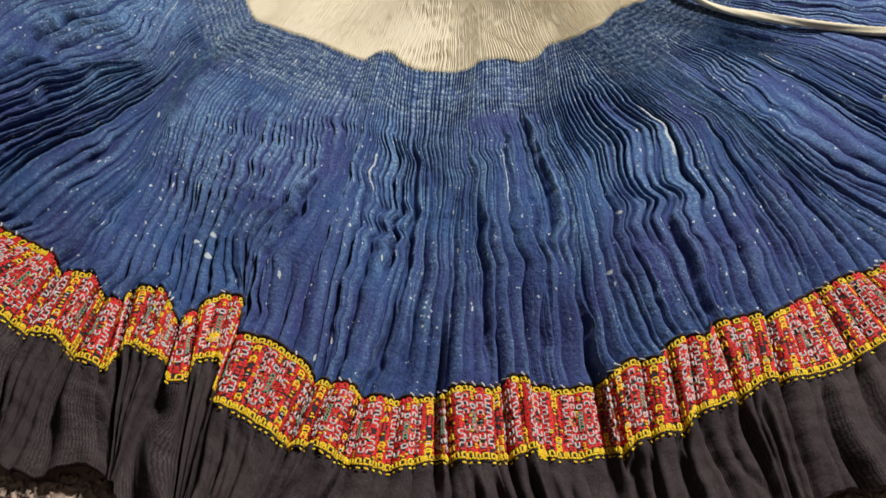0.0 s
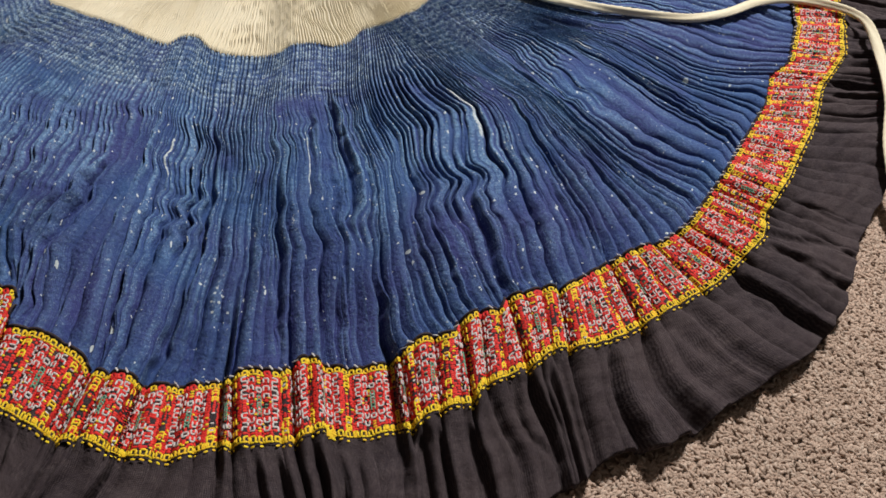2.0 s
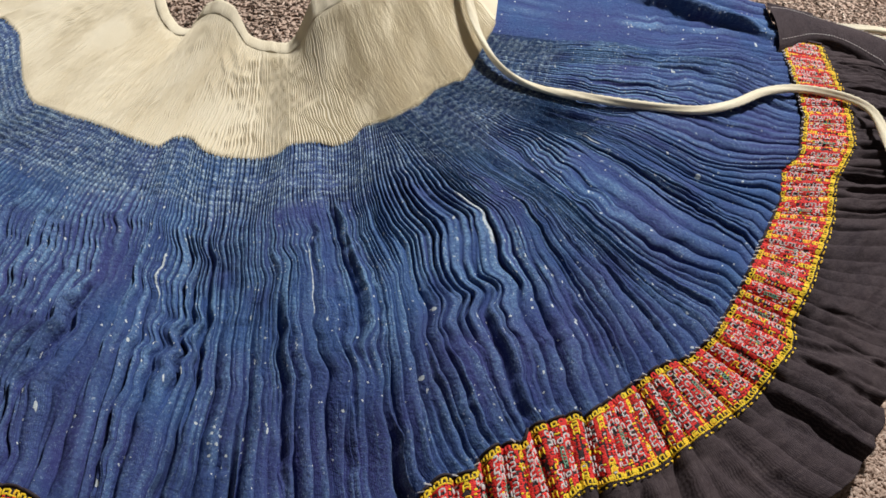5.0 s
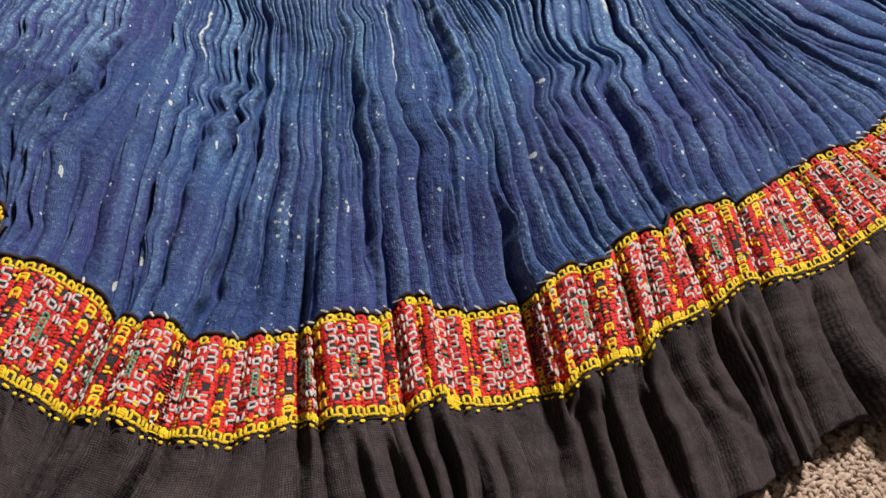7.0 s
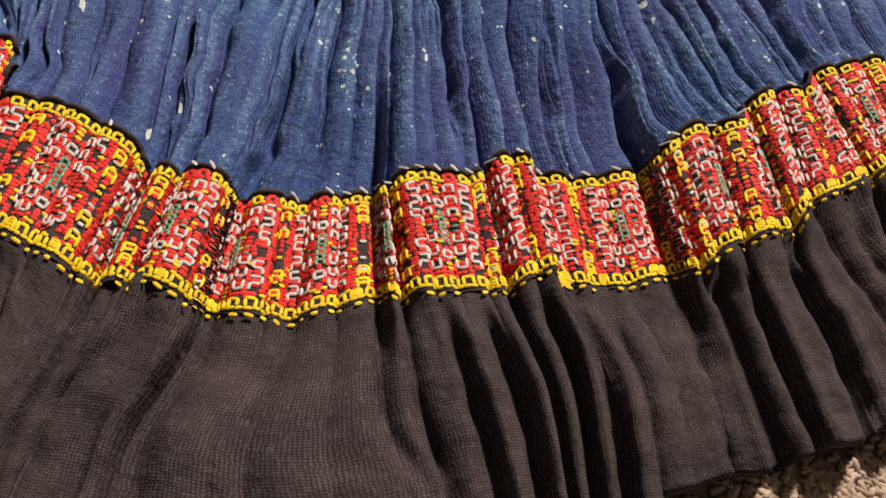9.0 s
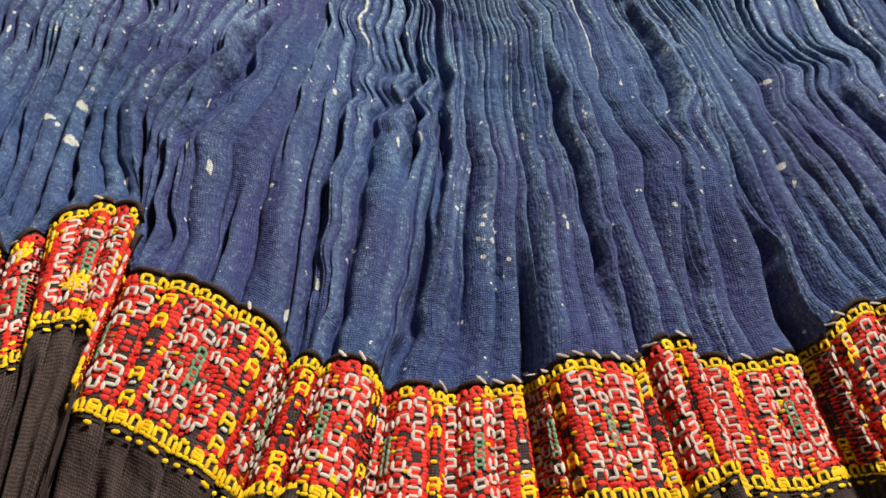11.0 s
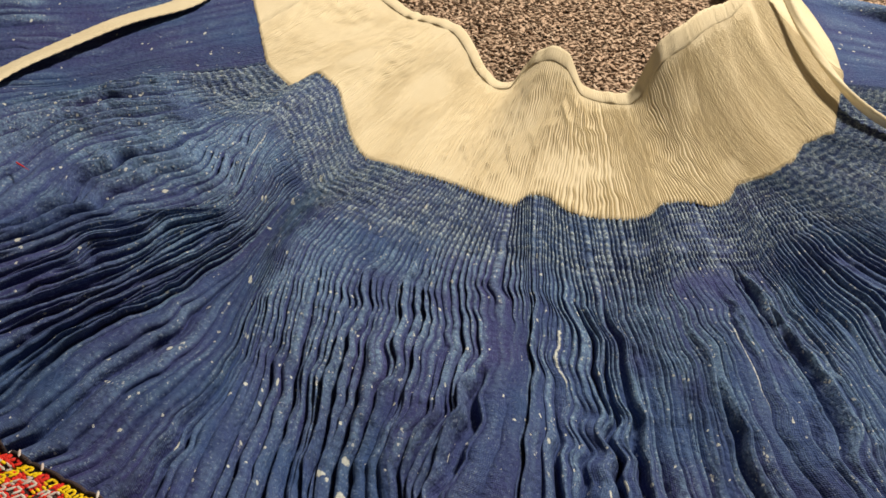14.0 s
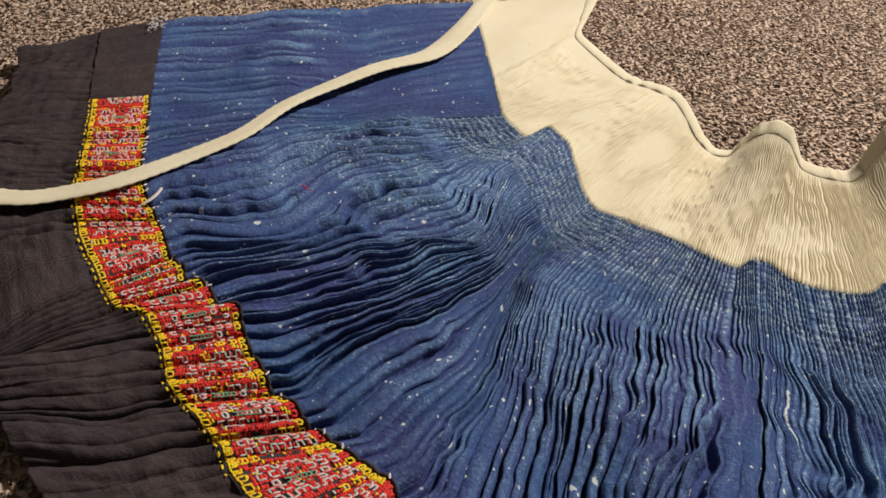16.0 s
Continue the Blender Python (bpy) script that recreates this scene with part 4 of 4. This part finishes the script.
    for colour, mat, half in (("red", RED, 0.00086), ("white", WHITE, 0.00060), ("yellow", YELLOW, 0.00064), ("green", GREEN, 0.00052)):
        v, f = lay(lots[colour], half, 0.00055, 0.0002 if colour == "red" else 0.0005)
        tagged(part(colour + "_stitching", v, f, mat, band, colour + " cotton stitches in small hooks and bars"), kind="stuff")
    # dark piping with slanting white stitches over the seam
    uu = np.linspace(0.16, LB - 0.03, 2600)
    p = band_xyz(uu, np.zeros(2600))
    t = np.gradient(p, axis=0)
    side = np.cross(t, [0, 0, 1.0])
    side /= np.linalg.norm(side, axis=1, keepdims=True)
    ring = [p - side * (0.0007 - 0.0010 * math.cos(a)) + np.array([0, 0, 0.0005 + 0.0009 * math.sin(a)]) for a in np.linspace(0, 2 * math.pi, 8, endpoint=False)]
    pip = part("piping", np.stack(ring, 1).reshape(-1, 3), grid_faces(2600, 8, True), BLACK, skirt, "narrow black piping over the seam", np.stack(np.broadcast_arrays(uu[:, None], np.linspace(0, 0.01, 8)[None]), -1).reshape(-1, 2))
    idx = np.arange(20, 2560, 9)
    idx = idx[jit.rand(len(idx)) < 0.45 + 0.4 * np.sin(idx * 0.011)]
    up = np.array([0, 0, 0.0019])
    v, f = roofs(p[idx] - side[idx] * 0.0026 + up * 0.55, p[idx + 4] + side[idx + 4] * 0.0006 + up * 0.85, 0.0006, 0.0007)
    tagged(part("white_stitching", v, f, WHITE, pip, "slanting white overcast stitches"), kind="stuff")


embroidered_band()


# black hem panel
def hem_panel():
    sub = np.array([0, 0.05, 0.13, 0.26, 0.4, 0.55, 0.7, 0.82, 0.91, 0.97])
    u = np.concatenate([creases[i] + (creases[i + 1] - creases[i]) * sub for i in range(len(creases) - 1)] + [[LB]])
    rows = 72
    vs = np.linspace(0, 1, rows)[:, None]
    w1, w2 = ripple(41, 8, 40.0, 5.0), ripple(42, 8, 120.0, 8.0)
    bend = 0.006 * w1(u[None], vs) * smooth(0.0, 0.6, vs)
    uu = np.clip(u[None] + bend, 0, LB)
    b = BAND_OUT(pchip(uu, TB, TC))
    h = HEM(pchip(uu, TB, TH))
    i = np.clip(np.searchsorted(creases, u, side="right") - 1, 0, len(creases) - 2)
    f = (u - creases[i]) / (creases[i + 1] - creases[i])
    ragged = 1 + 0.006 * (f - 0.5) * np.sign(np.sin(i * 2.3)) * (depth[i] + depth[i + 1]) / 0.002 + 0.012 * w2(u * 3, 0.0)
    xy = b + (h - b) * vs[..., None] * (1 + (ragged[None, :, None] - 1) * vs[..., None])
    xy = sunk_xy(xy, u[None], 1 - smooth(0.0, 0.5, vs))
    grow = 1 + 0.35 * smooth(0, 0.8, vs)
    z = base_z(u[None], 1.2 + 0.8 * vs) * (1 - 0.25 * vs) + (coarse(u)[None] * (1 - smooth(0.0, 0.22, vs)) + wide_folds(u)[None] * smooth(0.0, 0.22, vs)) * grow + 0.0016 * w2(u[None], vs) * smooth(0.1, 0.6, vs)
    r = np.random.RandomState(43)
    for u0, v0, big in zip(r.uniform(0.12, 1.95, 130), r.uniform(-0.3, 0.7, 130), r.uniform(0.0008, 0.0036, 130)):
        off = (u - u0)[None] * r.choice([-1, 1]) + r.normal(0, 0.012) * (vs - v0) + 0.0015 * np.sin(7 * vs + 40 * u0)
        on = smooth(v0, v0 + 0.25, vs) * (1 - smooth(v0 + 0.45, v0 + 0.95, vs))
        z = z + big * on * (0.6 * np.exp(-((off - 0.0045) / 0.0032) ** 2) - np.exp(-(off / 0.0019) ** 2))
    z = z + 0.0005 * ripple(45, 12, 500.0, 40.0)(u[None], vs)
    z = np.maximum(z, 0.002)
    z[0] -= 0.0004
    t = np.gradient(xy, axis=1)
    t /= np.linalg.norm(t, axis=2, keepdims=True) + 1e-9
    xy += t * (wide_folds(u)[None] * smooth(0.0, 0.22, vs) * 0.3 * w1(u[None] * 0.4, vs * 0))[..., None]
    xy[-1] += (xy[-2] - xy[-1]) * 0.8
    z[-1] = np.maximum(z[-1] - 0.006, -0.004)
    xy[0] += (b[0] - h[0]) * 0.03
    verts = np.concatenate([xy, z[..., None]], -1).reshape(-1, 3)
    uv = np.stack(np.broadcast_arrays(u[None], vs * 0.095), -1).reshape(-1, 2)
    part("hem_panel", verts, grid_faces(rows, len(u)), BLACK, skirt, "plain black hemp hem in broad soft folds", uv)
    # where the band stops short the black cloth runs up to the body
    ue = np.linspace(0, BAND_START - 0.001, 30)
    U, Wd = np.meshgrid(ue, np.linspace(-0.02, 1.03, 16))
    part("end_facing", band_xyz(U, Wd, 0.0014).reshape(-1, 3), grid_faces(16, 30), BLACK, skirt, "plain black end of the hem beside the embroidery", np.stack([U, Wd * 0.05], -1).reshape(-1, 2))
    ue = np.linspace(LB - 0.075, LB, 30)
    U, Wd = np.meshgrid(ue, np.linspace(-0.02, 1.03, 16))
    part("end_facing", band_xyz(U, Wd, 0.0018).reshape(-1, 3), grid_faces(16, 30), BLACK, skirt, "plain black turned-over end of the hem", np.stack([U, Wd * 0.05], -1).reshape(-1, 2))


hem_panel()


def turned_flap():
    """The loose end of the hem, turned over and held with white running stitch."""
    def along(pts, n):
        q = np.asarray(pts, float)
        t = np.linspace(0, 1, n)
        return np.stack([pchip(t, np.linspace(0, 1, len(q)), q[:, j]) for j in (0, 1)], -1)
    top, low = along(FLAP_TOP, 40), along(FLAP_LOW, 40)
    w = np.linspace(0, 1, 24)[:, None]
    xy = top[None] + (low - top)[None] * w[..., None]
    a = np.linspace(0, 1, 40)[None]
    z = 0.013 + 0.011 * np.sin(np.pi * w) ** 0.6 + 0.002 * np.sin(9 * a + 3 * w)
    z = z * (1 - 0.55 * smooth(0.9, 1, w)) * (1 - 0.4 * smooth(0.92, 1, a))
    flap = part("turned_flap", np.concatenate([xy, z[..., None]], -1).reshape(-1, 3), grid_faces(24, 40), BLACK, skirt, "turned-over black hem corner with white stitching", np.stack(np.broadcast_arrays(a * 0.16, w * 0.05), -1).reshape(-1, 2))
    for row in (4, 19):
        p = np.concatenate([xy[row], (z[row] + 0.0008)[:, None]], -1)
        v, f = roofs(p[1:-1], p[1:-1] + (p[2:] - p[1:-1]) * 0.6, 0.0004, 0.0005)
        part("stitch_line", v, f, WHITE, flap, "white running stitch")


turned_flap()


def frayed_ends():
    """Pale broken threads at the raw corner between body and hem."""
    r = np.random.RandomState(77)
    p = np.stack([-0.566 + r.normal(0, 0.004, 60), 0.775 + r.normal(0, 0.010, 60), 0.020 + r.uniform(0, 0.002, 60)], -1)
    v, f = roofs(p, p + r.normal(0, 0.002, (60, 3)) * np.array([1, 1, 0.2]), 0.0005, 0.0006)
    part("frayed_threads", v, f, WHITE, skirt, "pale frayed threads at the raw corner")


frayed_ends()


# ---- ties and cords ----
def ribbon(name, pts, width, thick, material, parent, label, seed=1, twist=0.5):
    p = np.asarray(pts, float)
    s = arcs(p[:, :2])
    t = np.linspace(0, s[-1], int(s[-1] / 0.003) + 2)
    c = np.stack([pchip(t, s, p[:, j]) for j in range(3)], -1)
    k = np.exp(-0.5 * (np.arange(-12, 13) / 4.0) ** 2)
    k /= k.sum()
    c = np.stack([np.convolve(np.pad(c[:, j], 12, "reflect", reflect_type="odd"), k, "valid") for j in range(3)], -1)
    r = ripple(seed, 6, 26.0, 1.0)
    tan = np.gradient(c, axis=0)
    tan /= np.linalg.norm(tan, axis=1, keepdims=True)
    side = np.cross(tan, [0, 0, 1.0])
    side /= np.linalg.norm(side, axis=1, keepdims=True)
    up = np.cross(side, tan)
    a = twist * r(t, 0.0)
    s1 = side * np.cos(a)[:, None] + up * np.sin(a)[:, None]
    u1 = -side * np.sin(a)[:, None] + up * np.cos(a)[:, None]
    w = width * (1 + 0.16 * r(t, 2.0) + 0.05 * np.sin(t * 700 + r(t, 4.0) * 3))
    ring = []
    n = 20
    for j in range(n):
        g = 2 * math.pi * j / n
        x, y = math.cos(g), math.sin(g)
        fold = 1 + 0.22 * np.sin(5 * x + r(t, 1.0) * 2)
        ring.append(c + s1 * (0.5 * w * np.sign(x) * abs(x) ** 0.8)[:, None] + u1 * (thick * 0.5 * y * fold)[:, None])
    verts = np.stack(ring, 1)
    taper = smooth(0, 0.01, s[-1] - t)[:, None, None]
    verts = c[:, None] + (verts - c[:, None]) * (0.25 + 0.75 * taper)
    uv = np.stack(np.broadcast_arrays(t[:, None], np.linspace(0, 2 * width, n)[None]), -1).reshape(-1, 2)
    return part(name, verts.reshape(-1, 3), grid_faces(len(t), n, True), material, parent, label, uv)


ribbon("waist_tie", [(x, y, z) for (x, y), z in zip(TIE_W, TIE_WZ)], 0.0225, 0.0032, TIE, skirt, "long cream cotton tie lying across the folds", 3, 0.22)
ribbon("waist_tie", [(x, y, z) for (x, y), z in zip(TIE_E, TIE_EZ)], 0.0112, 0.0055, TIE, skirt, "long cream cotton tie trailing onto the carpet", 6)


cord = ribbon("cotton_cord", [(0.775, 0.857, 0.003), (0.837, 0.860, 0.004), (0.877, 0.849, 0.005), (0.936, 0.841, 0.004), (1.02, 0.838, 0.004)], 0.012, 0.006, TIE, None, "", 8)
tagged(cord, "off-white cotton cord trailing over the carpet", "cord", "cords beside the skirt")
cord = ribbon("cotton_cord", [(0.780, 0.846, 0.003), (0.835, 0.836, 0.004), (0.880, 0.826, 0.005), (0.95, 0.82, 0.004), (1.02, 0.822, 0.004)], 0.011, 0.006, TIE, None, "", 9)
tagged(cord, "off-white cotton cord trailing over the carpet", "cord", "cords beside the skirt")
cord = ribbon("cotton_cord", [(0.785, 0.728, 0.003), (0.806, 0.721, 0.004), (0.834, 0.722, 0.005), (0.875, 0.736, 0.004), (0.96, 0.761, 0.004)], 0.011, 0.006, TIE, None, "", 10)
tagged(cord, "off-white cotton cord trailing over the carpet", "cord", "cords beside the skirt")
cord = ribbon("cotton_cord", [(0.768, 0.676, 0.003), (0.785, 0.664, 0.004), (0.806, 0.664, 0.005), (0.847, 0.690, 0.004), (0.92, 0.728, 0.004)], 0.012, 0.006, TIE, None, "", 12)
tagged(cord, "off-white cotton cord trailing over the carpet", "cord", "cords beside the skirt")


def dark_cloth():
    """Corner of another dark garment lying on the carpet."""
    a, b = np.meshgrid(np.linspace(0, 1, 60), np.linspace(0, 1, 40))
    x = 0.872 + 0.20 * a - 0.02 * b + 0.006 * np.sin(9 * b)
    y = 0.757 + 0.065 * b + 0.05 * a + 0.004 * np.sin(7 * a)
    z = 0.006 + 0.006 * np.sin(np.pi * b) + 0.0025 * ripple(51, 6, 14.0, 14.0)(a, b)
    edge = np.minimum(np.minimum(a, b), np.minimum(1 - a, 1 - b))
    z = z * smooth(0, 0.08, edge) - 0.002
    ob = part("folded_cloth", np.stack([x, y, z], -1).reshape(-1, 3), grid_faces(40, 60), BLACK, None, "", np.stack([a * 0.2, b * 0.07], -1).reshape(-1, 2))
    tagged(ob, "corner of dark navy folded cloth on the carpet", "cloth")


dark_cloth()
fibre = ribbon("loose_thread", [(-0.066, 0.334, 0.0195), (-0.063, 0.330, 0.0200), (-0.060, 0.326, 0.0190), (-0.058, 0.322, 0.0185)], 0.0011, 0.0008, thread("tan_fibre", (0.42, 0.24, 0.10), (0.36, 0.2, 0.08)), None, "", 2)
tagged(fibre, "short tan fibre lying on the blue cloth", "fibre")


fibre = ribbon("loose_thread", [(-0.3455, 0.547, 0.0235), (-0.3435, 0.5425, 0.0245), (-0.3395, 0.5405, 0.0240), (-0.336, 0.541, 0.0230)], 0.0011, 0.0008, RED, None, "", 2)
tagged(fibre, "short red thread lying on the blue cloth", "thread")
fibre = ribbon("loose_thread", [(-0.441, 0.518, 0.0215), (-0.437, 0.511, 0.0225), (-0.442, 0.505, 0.0228), (-0.438, 0.499, 0.0225), (-0.446, 0.495, 0.0215)], 0.0021, 0.0012, WHITE, None, "", 4)
tagged(fibre, "curled white thread end lying on the blue cloth", "thread")


# ---- carpet pile ----
def carpet_pile():
    """Short twisted tufts over the carpet around and inside the spread skirt."""
    r = np.random.RandomState(12)
    step = 0.0038
    gx, gy = np.meshgrid(np.arange(-0.82, 1.08, step), np.arange(0.06, 1.34, step))
    p = np.stack([gx.ravel(), gy.ravel()], -1) + r.uniform(-0.5, 0.5, (gx.size, 2)) * step * 1.1
    hem = HEM(np.linspace(0, HEM.length, 300))
    ring = np.concatenate([hem, seam_xy(np.linspace(LB, 0, 300)) * 0.93 + np.array([0.02, 0.85]) * 0.07])
    inside = np.zeros(len(p), bool)
    x0, y0 = ring[-1]
    for x1, y1 in ring:
        cut = ((y0 > p[:, 1]) != (y1 > p[:, 1])) & (p[:, 0] < (x1 - x0) * (p[:, 1] - y0) / (y1 - y0 + 1e-12) + x0)
        inside ^= cut
        x0, y0 = x1, y1
    p = p[~inside]
    close = (p[:, 0] > 0.12) & (p[:, 0] < 0.66) & (p[:, 1] < 0.52)      # the stretch that the eye comes nearest to
    more = p[close]
    more = np.concatenate([more + r.uniform(-0.003, 0.003, more.shape) for _ in range(4)])
    for q, sides, bends, name in ((more, 4, 4, "near_pile"), (p[~close], 3, 2, "carpet_pile")):
        n = len(q)
        a, length = r.uniform(0, 6.28, n), r.uniform(0.0034, 0.0056, n)
        rad = r.uniform(0.0010, 0.0015, n) * (1.2 if sides == 4 else 2.3)
        curl, steep, base = r.normal(0, 1.7, n), r.uniform(0.0, 0.35, n) if sides == 3 else r.uniform(0.1, 0.6, n), r.uniform(-0.0054, -0.0046, n)
        at = np.stack([q[:, 0], q[:, 1], base], -1)
        ring = []
        for k in range(bends):
            t = k / (bends - 1)
            head = a + curl * t
            climb = steep * (1 - 1.1 * t)
            fat = rad * (0.75, 1.0, 0.95, 0.55)[k] if bends == 4 else rad * (1.0, 0.7)[k]
            side = np.stack([-np.sin(head), np.cos(head), np.zeros(n)], -1)
            lift = np.stack([-np.cos(head) * climb * 0.6, -np.sin(head) * climb * 0.6, np.ones(n)], -1)
            for j in range(sides):
                g = 2 * math.pi * j / sides
                ring.append(at + side * (fat * math.cos(g))[:, None] + lift * (fat * math.sin(g) * (1.0 if sides == 4 else 0.42))[:, None])
            at = at + np.stack([np.cos(head), np.sin(head), climb], -1) * (length / (bends - 1))[:, None]
        f = []
        for k in range(bends - 1):
            for j in range(sides):
                b0, b1 = k * sides + j, k * sides + (j + 1) % sides
                f += [(b0, b1, b1 + sides), (b0, b1 + sides, b0 + sides)]
        k = (bends - 1) * sides
        f += [(k, k + j, k + j + 1) for j in range(1, sides - 1)]
        faces = (np.arange(n)[:, None, None] * len(ring) + np.array(f)[None]).reshape(-1, 3)
        ob = part(name, np.stack(ring, 1).reshape(-1, 3), faces, PILE, floor, "short twisted pile in beige, brown and cream flecks")
        tagged(ob, kind="stuff")


carpet_pile()
